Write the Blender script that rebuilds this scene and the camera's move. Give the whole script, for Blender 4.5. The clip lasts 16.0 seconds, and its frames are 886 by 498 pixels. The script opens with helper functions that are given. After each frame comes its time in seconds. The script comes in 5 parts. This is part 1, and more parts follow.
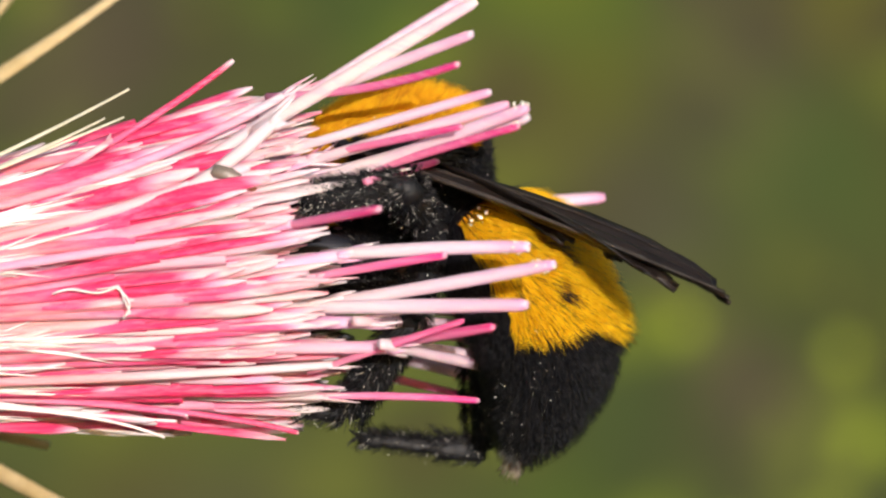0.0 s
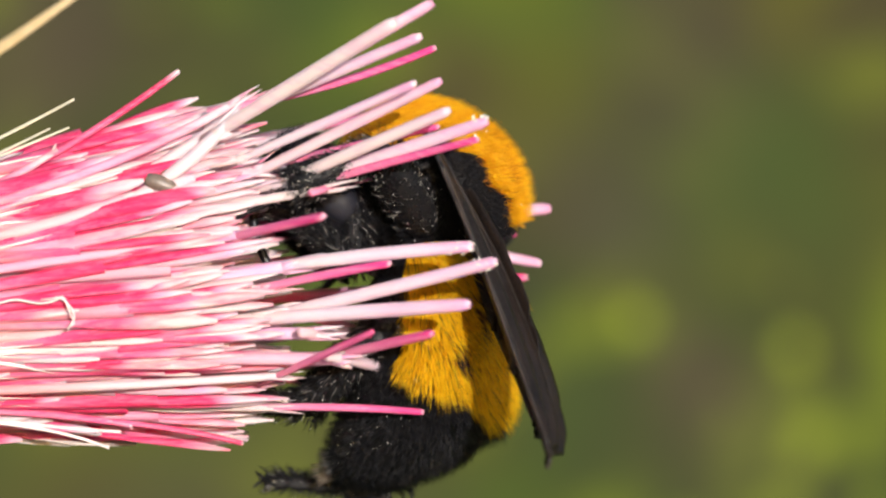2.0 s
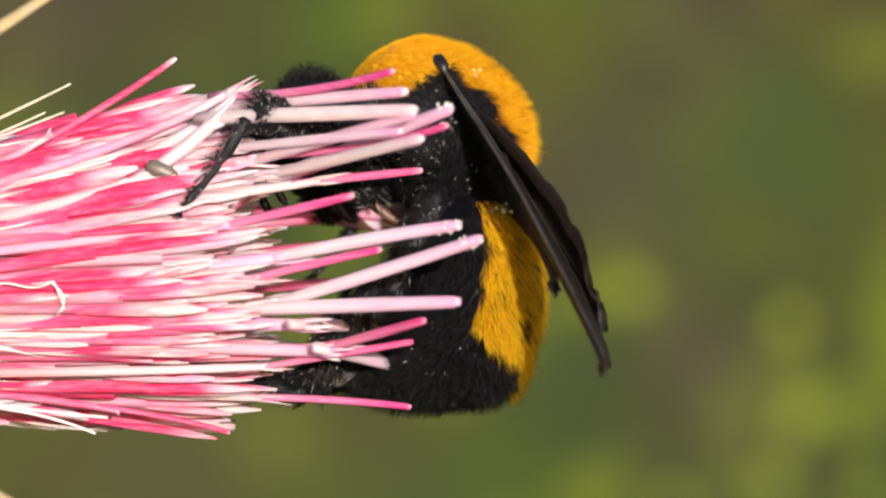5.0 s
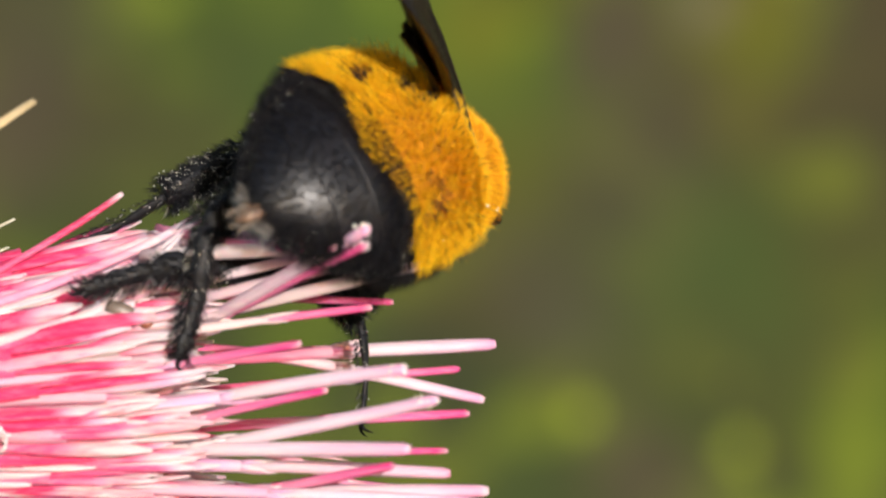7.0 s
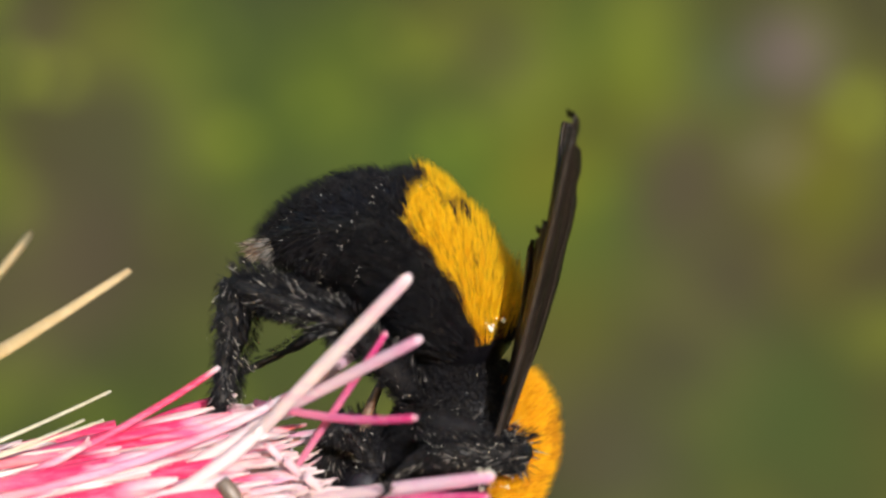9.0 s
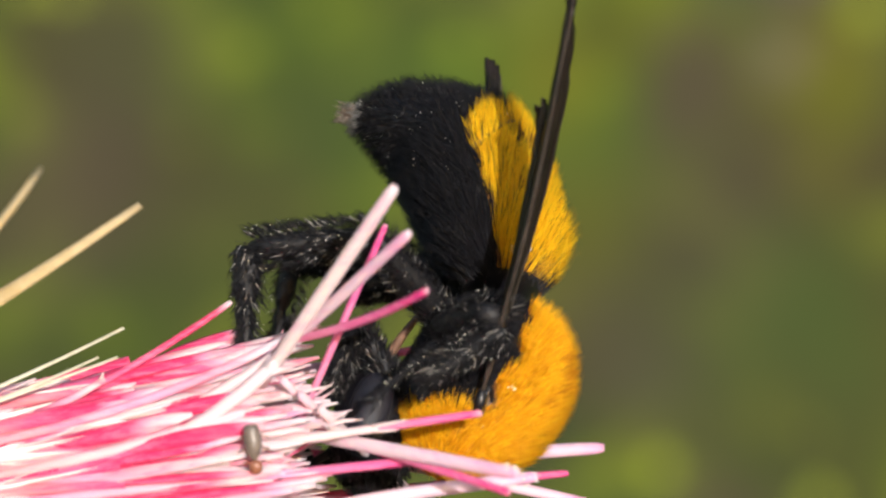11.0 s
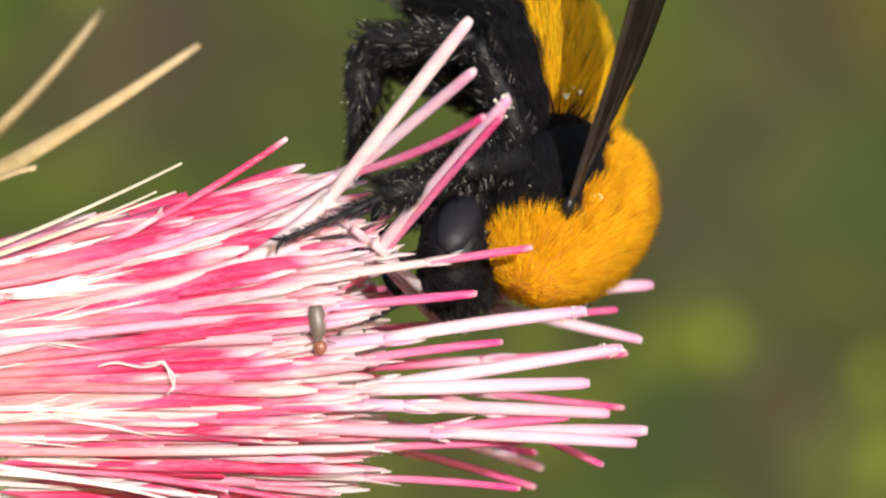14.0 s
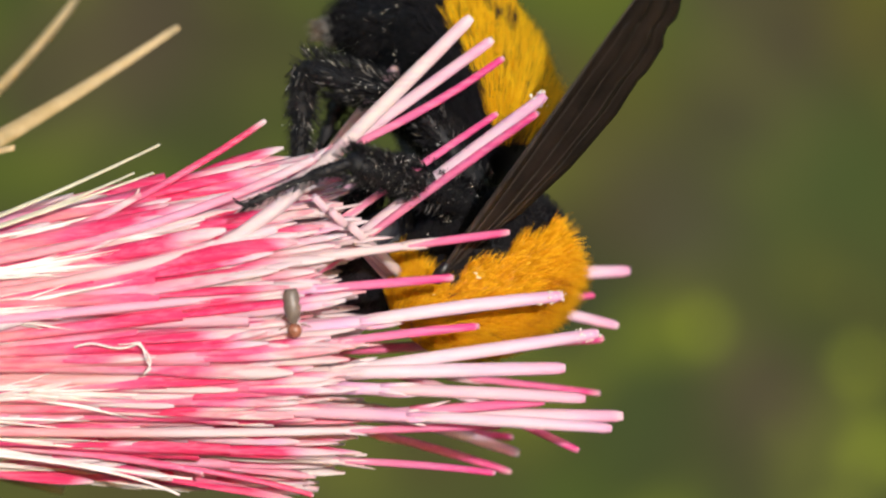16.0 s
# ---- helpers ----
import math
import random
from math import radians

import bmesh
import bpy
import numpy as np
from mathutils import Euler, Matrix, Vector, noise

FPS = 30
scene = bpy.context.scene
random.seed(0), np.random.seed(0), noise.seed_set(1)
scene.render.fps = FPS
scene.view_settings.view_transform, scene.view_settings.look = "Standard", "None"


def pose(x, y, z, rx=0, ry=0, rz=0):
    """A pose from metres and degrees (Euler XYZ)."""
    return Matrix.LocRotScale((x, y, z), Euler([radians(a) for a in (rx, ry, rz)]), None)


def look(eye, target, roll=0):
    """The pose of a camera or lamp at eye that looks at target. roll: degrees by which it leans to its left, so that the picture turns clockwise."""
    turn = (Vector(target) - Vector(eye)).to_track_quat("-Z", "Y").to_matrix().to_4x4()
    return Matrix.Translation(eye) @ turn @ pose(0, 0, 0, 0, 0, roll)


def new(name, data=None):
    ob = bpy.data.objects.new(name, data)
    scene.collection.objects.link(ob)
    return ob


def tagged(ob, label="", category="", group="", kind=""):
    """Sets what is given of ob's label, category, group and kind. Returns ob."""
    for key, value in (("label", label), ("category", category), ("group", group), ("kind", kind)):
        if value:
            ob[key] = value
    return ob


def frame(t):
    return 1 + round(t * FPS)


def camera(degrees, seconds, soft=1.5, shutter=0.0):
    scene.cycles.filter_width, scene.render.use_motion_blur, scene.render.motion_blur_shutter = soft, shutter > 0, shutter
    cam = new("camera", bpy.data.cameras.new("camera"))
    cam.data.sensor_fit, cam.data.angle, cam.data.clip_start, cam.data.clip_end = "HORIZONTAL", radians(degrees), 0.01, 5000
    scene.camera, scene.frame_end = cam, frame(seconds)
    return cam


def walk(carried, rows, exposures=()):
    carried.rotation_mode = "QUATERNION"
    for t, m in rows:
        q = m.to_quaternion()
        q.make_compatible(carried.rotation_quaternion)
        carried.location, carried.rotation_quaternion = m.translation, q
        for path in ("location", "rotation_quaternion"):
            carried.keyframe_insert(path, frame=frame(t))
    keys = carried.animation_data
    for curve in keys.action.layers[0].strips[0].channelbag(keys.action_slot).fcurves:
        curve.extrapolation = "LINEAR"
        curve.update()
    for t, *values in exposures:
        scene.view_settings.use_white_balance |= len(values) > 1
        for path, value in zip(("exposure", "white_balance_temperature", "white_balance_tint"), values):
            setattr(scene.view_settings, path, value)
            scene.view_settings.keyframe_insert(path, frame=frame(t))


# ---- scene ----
cam = camera(10.97, 16.0, soft=2.3)
cam.data.dof.use_dof = True
cam.data.dof.focus_distance = 0.2455
cam.data.dof.aperture_fstop = 38.0
walk(cam, [
    (0, look((0.000108, -0.2500, -0.005344), (0.001249, 0.0000, -0.003695), -2.69)),
    (0.5, look((-0.000517, -0.2500, -0.004884), (-0.000156, 0.0000, -0.002464), -2.18)),
    (1, look((0.000498, -0.2500, -0.004396), (0.002334, 0.0000, -0.004932), -2.05)),
    (1.5, look((-0.000416, -0.2500, -0.004809), (0.003594, 0.0000, -0.002283), -2.26)),
    (2, look((0.000654, -0.2500, -0.004282), (0.004234, 0.0000, -0.003241), -2.53)),
    (2.5, look((0.000536, -0.2500, -0.003606), (0.003981, 0.0000, -0.004432), -2.41)),
    (3, look((0.000454, -0.2500, -0.002506), (0.005613, 0.0000, -0.004570), -1.65)),
    (3.5, look((0.000291, -0.2500, -0.002361), (0.004722, 0.0000, -0.004577), -1.74)),
    (6, look((0.001626, -0.2500, -0.001124), (0.004886, 0.0000, -0.000366), -0.42)),
    (6.5, look((0.001401, -0.2480, 0.000740), (0.005701, 0.0020, 0.003619), -0.54)),
    (7, look((0.001123, -0.2460, -0.001067), (0.007515, 0.0040, 0.003958), -0.53)),
    (7.5, look((0.000256, -0.2445, -0.000645), (0.006092, 0.0055, 0.004304), -0.86)),
    (8, look((-0.001330, -0.2435, 0.000533), (0.002171, 0.0065, 0.007212), -0.46)),
    (8.5, look((-0.001127, -0.2435, 0.000548), (0.001535, 0.0065, 0.006362), -0.00)),
    (9, look((-0.001068, -0.2445, 0.000884), (0.002298, 0.0055, 0.013570), 0.32)),
    (9.5, look((-0.001010, -0.2455, 0.001220), (0.001981, 0.0045, 0.012488), -1.18)),
    (12, look((-0.000718, -0.2455, 0.002900), (0.001547, 0.0045, 0.008428), -0.59)),
    (12.5, look((-0.000339, -0.2465, 0.000619), (0.000021, 0.0035, 0.005041), -0.84)),
    (13, look((-0.001073, -0.2485, 0.000820), (-0.000086, 0.0015, 0.003245), -0.24)),
    (13.5, look((-0.000701, -0.2495, 0.000108), (-0.000424, 0.0005, 0.000953), -0.32)),
    (14, look((-0.000344, -0.2500, 0.000178), (-0.001221, 0.0000, 0.000870), -0.54)),
    (14.5, look((0.000012, -0.2500, 0.000249), (0.000855, 0.0000, 0.000918), -0.09)),
    (15, look((-0.000323, -0.2500, 0.000026), (0.000449, 0.0000, 0.000229), -0.16)),
    (15.5, look((-0.000253, -0.2500, 0.000318), (-0.000270, 0.0000, -0.000039), -0.06)),
    (16, look((0.000002, -0.2500, -0.000020), (0.000004, 0.0000, -0.000006), -0.03)),
], exposures=[(0, 0.52), (3, 0.58), (8, 0.52), (12, 0.60), (14, 0.54), (15.5, 0.54), (16, 0.27)])
MM = 0.001


# ---- world and light ----
world = bpy.data.worlds.new("sky")
scene.world = world
world.use_nodes = True
wn = world.node_tree.nodes
sky = wn.new("ShaderNodeTexSky")
sky.sky_type = "NISHITA"
sky.sun_disc = False
SUN_FROM = Vector((0.24, -0.95, 0.15)).normalized()
sky.sun_elevation = math.asin(SUN_FROM.z)
sky.sun_rotation = math.atan2(SUN_FROM.x, SUN_FROM.y)
wn["Background"].inputs["Strength"].default_value = 0.2
world.node_tree.links.new(sky.outputs[0], wn["Background"].inputs["Color"])
sun_data = bpy.data.lights.new("sun", "SUN")
sun_data.energy, sun_data.angle, sun_data.color = 3.85, radians(0.8), (1.0, 0.955, 0.945)
sun = new("sun", sun_data)
sun.matrix_world = look(SUN_FROM * 3, (0, 0, 0))


# ---- materials ----
class Nodes:
    """Small wrapper for building a node material."""

    def __init__(self, name):
        self.mat = bpy.data.materials.new(name)
        self.mat.use_nodes = True
        self.tree = self.mat.node_tree
        self.bsdf = self.tree.nodes["Principled BSDF"]
        self.out = self.tree.nodes["Material Output"]

    def add(self, kind, **inputs):
        n = self.tree.nodes.new(kind)
        for k, v in inputs.items():
            n.inputs[k.replace("_", " ")].default_value = v
        return n

    def link(self, a, b):
        self.tree.links.new(a, b)

    def noise(self, scale, detail=3.0, rough=0.6, coords="Object"):
        tc = self.tree.nodes.new("ShaderNodeTexCoord")
        n = self.add("ShaderNodeTexNoise", Scale=scale, Detail=detail, Roughness=rough)
        self.link(tc.outputs[coords], n.inputs["Vector"])
        return n.outputs["Fac"]

    def ramp(self, fac, stops):
        r = self.tree.nodes.new("ShaderNodeValToRGB")
        while len(r.color_ramp.elements) < len(stops):
            r.color_ramp.elements.new(0.5)
        for e, (p, c) in zip(r.color_ramp.elements, stops):
            e.position, e.color = p, (*c, 1)
        self.link(fac, r.inputs[0])
        return r.outputs[0]

    def math(self, op, a, b):
        n = self.tree.nodes.new("ShaderNodeMath")
        n.operation = op
        for i, v in enumerate((a, b)):
            if isinstance(v, (int, float)):
                n.inputs[i].default_value = v
            else:
                self.link(v, n.inputs[i])
        return n.outputs[0]

    def mix(self, fac, a, b, mode="MIX"):
        n = self.tree.nodes.new("ShaderNodeMix")
        n.data_type, n.blend_type = "RGBA", mode
        for i, v in ((0, fac), (6, a), (7, b)):
            if isinstance(v, (int, float)):
                n.inputs[i].default_value = v
            elif isinstance(v, tuple):
                n.inputs[i].default_value = (*v, 1)
            else:
                self.link(v, n.inputs[i])
        return n.outputs[2]

    def bump(self, height, strength, distance):
        b = self.add("ShaderNodeBump", Strength=strength, Distance=distance)
        self.link(height, b.inputs["Height"])
        self.link(b.outputs[0], self.bsdf.inputs["Normal"])

    def finish(self, color=None, rough=0.5, **extra):
        if color is not None:
            if isinstance(color, tuple):
                self.bsdf.inputs["Base Color"].default_value = (*color, 1)
            else:
                self.link(color, self.bsdf.inputs["Base Color"])
        if isinstance(rough, (int, float)):
            self.bsdf.inputs["Roughness"].default_value = rough
        else:
            self.link(rough, self.bsdf.inputs["Roughness"])
        for k, v in extra.items():
            self.bsdf.inputs[k.replace("_", " ")].default_value = v
        return self.mat

    def translucent(self, color, amount):
        """Lets a share of the light through, as thin petals do."""
        t = self.tree.nodes.new("ShaderNodeBsdfTranslucent")
        self.link(color, t.inputs["Color"])
        m = self.tree.nodes.new("ShaderNodeMixShader")
        m.inputs[0].default_value = amount
        self.link(self.bsdf.outputs[0], m.inputs[1])
        self.link(t.outputs[0], m.inputs[2])
        self.link(m.outputs[0], self.out.inputs["Surface"])

    def random(self):
        """A number of its own for each object, and for each island of a joined mesh."""
        info = self.tree.nodes.new("ShaderNodeObjectInfo")
        geo = self.tree.nodes.new("ShaderNodeNewGeometry")
        s = self.math("ADD", info.outputs["Random"], geo.outputs["Random Per Island"])
        return self.math("FRACT", s, 0.0)

    def along(self):
        a = self.tree.nodes.new("ShaderNodeAttribute")
        a.attribute_name = "along"
        return a.outputs["Fac"]


def petal_material(name, stops, lighter, deeper=None, translucency=0.46, rough=0.45, streaks=0.35):
    """Petal skin: a run of colour along the piece, fine lengthwise streaks, and a tone of its own for each piece."""
    n = Nodes(name)
    rnd = n.random()
    tc = n.tree.nodes.new("ShaderNodeTexCoord")

    def streak(scale, shift):
        mp = n.tree.nodes.new("ShaderNodeMapping")
        mp.inputs["Scale"].default_value = scale
        mp.inputs["Location"].default_value = (shift, shift * 3, shift * 7)
        n.link(tc.outputs["Object"], mp.inputs["Vector"])
        st = n.add("ShaderNodeTexNoise", Scale=1.0, Detail=4.0, Roughness=0.65)
        n.link(mp.outputs[0], st.inputs["Vector"])
        return st.outputs["Fac"]

    fine, broad = streak((150, 4200, 4200), 1.0), streak((110, 1300, 1300), 4.0)
    drift = n.math("MULTIPLY", n.math("SUBTRACT", broad, 0.5), 0.22)
    place = n.math("ADD", n.along(), n.math("ADD", drift, n.math("MULTIPLY", n.math("SUBTRACT", rnd, 0.5), 0.16)))
    col = n.ramp(place, stops)
    col = n.mix(n.ramp(fine, [(0.44, (0, 0, 0)), (0.62, (streaks, streaks, streaks))]), col, lighter)
    if deeper:
        col = n.mix(n.ramp(broad, [(0.5, (0, 0, 0)), (0.64, (0.6, 0.6, 0.6))]), col, deeper)
    tone = n.ramp(rnd, [(0.0, (0.97, 0.86, 0.86)), (0.5, (1, 1, 1)), (1.0, (1.0, 0.93, 0.89))])
    col = n.mix(1.0, col, tone, "MULTIPLY")
    n.bump(fine, 0.4, 0.0001)
    n.finish(col, rough, Specular_IOR_Level=0.3)
    n.translucent(col, translucency)
    return n.mat


CREAM, WHITE, TIP = (0.83, 0.69, 0.71), (0.84, 0.68, 0.77), (0.84, 0.76, 0.79)
HOT, ROSE, PALE, LILAC = (0.88, 0.052, 0.2), (0.88, 0.145, 0.34), (0.88, 0.44, 0.63), (0.86, 0.5, 0.75)
SALMON, BLUSH = (0.89, 0.36, 0.40), (0.88, 0.52, 0.48)
M_HOT = petal_material("hot_pink_corolla", [(0.0, BLUSH), (0.2, SALMON), (0.42, SALMON), (0.52, ROSE), (0.58, HOT), (0.83, HOT), (0.88, PALE), (0.92, TIP)], PALE, HOT, streaks=0.36)
M_ROSE = petal_material("rose_corolla", [(0.0, BLUSH), (0.25, SALMON), (0.46, (0.86, 0.36, 0.42)), (0.56, PALE), (0.64, ROSE), (0.80, ROSE), (0.85, PALE), (0.89, TIP)], WHITE, HOT)
M_PALE = petal_material("pale_corolla", [(0.0, BLUSH), (0.28, SALMON), (0.46, (0.86, 0.42, 0.50)), (0.6, PALE), (0.76, (0.87, 0.36, 0.50)), (0.87, TIP)], WHITE, ROSE)
M_WHITE = petal_material("white_corolla", [(0.0, BLUSH), (0.3, SALMON), (0.5, (0.82, 0.46, 0.48)), (0.62, CREAM), (1.0, TIP)], TIP)
M_LILAC = petal_material("lilac_corolla", [(0.0, SALMON), (0.4, PALE), (0.72, (0.86, 0.60, 0.72)), (0.85, LILAC), (0.93, TIP)], WHITE)
S_PINK = petal_material("pink_style", [(0.0, (0.85, 0.36, 0.52)), (0.6, (0.83, 0.17, 0.42)), (0.90, (0.80, 0.06, 0.30)), (1.0, (0.84, 0.5, 0.6))], PALE, streaks=0.4)
S_RED = petal_material("deep_pink_style", [(0.0, ROSE), (0.85, (0.80, 0.06, 0.18)), (0.97, TIP)], PALE, streaks=0.4)
S_PALE = petal_material("pale_pink_style", [(0.0, CREAM), (0.3, (0.88, 0.76, 0.81)), (0.75, (0.87, 0.63, 0.77)), (0.93, (0.85, 0.38, 0.62)), (1.0, (0.87, 0.74, 0.78))], WHITE, (0.86, 0.52, 0.70), streaks=0.5)
S_WHITE = petal_material("white_style", [(0.0, CREAM), (0.6, (0.87, 0.78, 0.76)), (0.9, (0.87, 0.62, 0.72)), (1.0, TIP)], TIP, (0.86, 0.56, 0.66), streaks=0.5)


def straw_material():
    n = Nodes("dry_straw")
    col = n.ramp(n.along(), [(0.0, (0.24, 0.18, 0.07)), (0.5, (0.40, 0.29, 0.13)), (1.0, (0.52, 0.39, 0.21))])
    col = n.mix(n.ramp(n.noise(900), [(0.4, (0, 0, 0)), (0.75, (0.5, 0.5, 0.5))]), col, (0.58, 0.46, 0.28))
    n.bump(n.noise(2500), 0.3, 0.0001)
    n.finish(col, 0.6)
    n.translucent(col, 0.15)
    return n.mat


def plain(name, c1, c2, scale, rough, bump=0.3, spec=0.5, **extra):
    n = Nodes(name)
    f = n.noise(scale)
    n.bump(n.noise(scale * 2.7), bump, 0.0001)
    return n.finish(n.ramp(f, [(0.3, c1), (0.7, c2)]), rough, Specular_IOR_Level=spec, **extra)


def fur_material(name, c1, c2, rough=0.55, spec=0.3, through_light=0.0):
    n = Nodes(name)
    col = n.ramp(n.random(), [(0.0, c1), (1.0, c2)])
    n.finish(col, rough, Specular_IOR_Level=spec)
    if through_light:
        n.translucent(col, through_light)
    return n.mat


M_STRAW = straw_material()
M_BRISTLE = plain("white_bristle", (0.60, 0.49, 0.47), (0.74, 0.65, 0.63), 700, 0.55)
M_DULL = plain("grey_straw_bristle", (0.42, 0.38, 0.27), (0.60, 0.55, 0.43), 700, 0.6)
M_GREEN = plain("green_bract", (0.10, 0.14, 0.045), (0.24, 0.22, 0.09), 500, 0.55)
M_STEM = plain("green_stem", (0.07, 0.11, 0.035), (0.12, 0.16, 0.06), 300, 0.6)
M_CUTICLE = plain("black_cuticle", (0.003, 0.003, 0.005), (0.007, 0.006, 0.008), 900, 0.40, 0.2, 0.42)
M_LEG = plain("matt_black_leg", (0.004, 0.004, 0.005), (0.010, 0.009, 0.010), 1500, 0.55, 0.6, 0.3)
M_ORANGE_SKIN = plain("dark_orange_skin", (0.42, 0.15, 0.003), (0.60, 0.25, 0.006), 900, 0.6)
M_EYE = plain("black_eye", (0.010, 0.010, 0.014), (0.016, 0.016, 0.022), 4000, 0.5, 0.3, 0.3)
M_JOINT = plain("brown_joint", (0.10, 0.05, 0.03), (0.22, 0.12, 0.07), 1500, 0.4)
M_POLLEN = plain("white_pollen", (0.74, 0.70, 0.58), (0.88, 0.85, 0.76), 4000, 0.7)
M_BEETLE = plain("grey_brown_shell", (0.085, 0.062, 0.050), (0.17, 0.13, 0.105), 1500, 0.4)
M_BEETLE_RED = plain("red_brown_shell", (0.16, 0.055, 0.03), (0.24, 0.09, 0.05), 1500, 0.3)
F_ORANGE = fur_material("orange_yellow_fur", (0.74, 0.28, 0.002), (0.96, 0.60, 0.012), 0.5, 0.25, 0.3)
F_YELLOW = fur_material("golden_yellow_fur", (0.80, 0.40, 0.003), (0.95, 0.64, 0.012), 0.5, 0.25, 0.3)
F_BLACK = fur_material("black_fur", (0.003, 0.003, 0.004), (0.012, 0.011, 0.013), 0.45, 0.22)
F_AMBER = fur_material("amber_brown_fur", (0.42, 0.14, 0.002), (0.74, 0.32, 0.004), 0.5, 0.25, 0.2)
F_TAN = fur_material("pale_brown_fur", (0.09, 0.07, 0.055), (0.30, 0.24, 0.19), 0.5, 0.3)
F_GREY = fur_material("pale_grey_fur", (0.08, 0.075, 0.07), (0.28, 0.26, 0.24), 0.5, 0.4)


def wing_material():
    n = Nodes("smoky_brown_wing")
    col = n.ramp(n.noise(350), [(0.3, (0.008, 0.006, 0.005)), (0.7, (0.021, 0.014, 0.011))])
    n.bump(n.noise(1400), 0.5, 0.0002)
    n.finish(col, 0.42, Specular_IOR_Level=0.25)
    n.bsdf.inputs["Alpha"].default_value = 0.93
    n.translucent(col, 0.06)
    return n.mat


M_WING = wing_material()
M_VEIN = plain("dark_wing_vein", (0.018, 0.014, 0.012), (0.055, 0.043, 0.036), 900, 0.4, 0.3, 0.4)


# ---- small builders ----
def mesh_from(name, verts, faces, material, along=None, smooth=True):
    me = bpy.data.meshes.new(name)
    me.from_pydata([tuple(v) for v in verts], [], faces)
    me.materials.append(material)
    if along is not None:
        at = me.attributes.new("along", "FLOAT", "POINT")
        at.data.foreach_set("value", np.asarray(along, dtype=np.float32))
    if smooth:
        me.polygons.foreach_set("use_smooth", [True] * len(me.polygons))
    me.update()
    return me


def part(name, me, parent, label="", kind="", m=None):
    ob = new(name, me)
    ob.parent = parent
    if m is not None:
        ob.matrix_basis = m
    return tagged(ob, label=label, kind=kind)


class Soup:
    """Gathers vertices, faces and the place along each piece for one mesh."""

    def __init__(self):
        self.v, self.f, self.a = [], [], []

    def tube(self, pts, radii, seg=6, a0=0.0, a1=1.0, flat=1.0, cap=True):
        """A tapered tube along points; flat squeezes it across."""
        base = len(self.v)
        n = len(pts)
        side = None
        for i, p in enumerate(pts):
            d = (pts[min(i + 1, n - 1)] - pts[max(i - 1, 0)]).normalized()
            if side is None:
                side = d.orthogonal().normalized()
            side = (side - d * side.dot(d)).normalized()
            other = d.cross(side)
            for k in range(seg):
                w = 2 * math.pi * k / seg
                self.v.append(p + side * (math.cos(w) * radii[i]) + other * (math.sin(w) * radii[i] * flat))
                self.a.append(a0 + (a1 - a0) * i / (n - 1))
        for i in range(n - 1):
            for k in range(seg):
                k2 = (k + 1) % seg
                self.f.append((base + i * seg + k, base + i * seg + k2, base + (i + 1) * seg + k2, base + (i + 1) * seg + k))
        if cap:
            self.f.append(tuple(base + k for k in reversed(range(seg))))
            self.f.append(tuple(base + (n - 1) * seg + k for k in range(seg)))

    def mesh(self, name, material):
        return mesh_from(name, self.v, self.f, material, self.a)


def curve3(a, b, c, n):
    """Points of a quadratic curve."""
    return [a * (1 - t) ** 2 + b * (2 * t * (1 - t)) + c * t * t for t in (i / (n - 1) for i in range(n))]


def V(x, y, z):
    return Vector((x * MM, y * MM, z * MM))


def grains(places, parent, r=0.07):
    """Pollen grains, small uneven octahedra, dusted over a part."""
    verts, faces = [], []
    rng = random.Random(len(places) + 3)
    for p in places:
        i = len(verts)
        s = r * MM * rng.uniform(0.5, 1.5)
        for d in ((1, 0, 0), (-1, 0, 0), (0, 1, 0), (0, -1, 0), (0, 0, 1), (0, 0, -1)):
            verts.append(p + Vector(d) * s * rng.uniform(0.7, 1.2))
        for f in ((0, 2, 4), (2, 1, 4), (1, 3, 4), (3, 0, 4), (2, 0, 5), (1, 2, 5), (3, 1, 5), (0, 3, 5)):
            faces.append(tuple(i + k for k in f))
    return part("pollen_dust", mesh_from("pollen_dust", verts, faces, M_POLLEN, smooth=False), parent, "white pollen dust", "stuff")


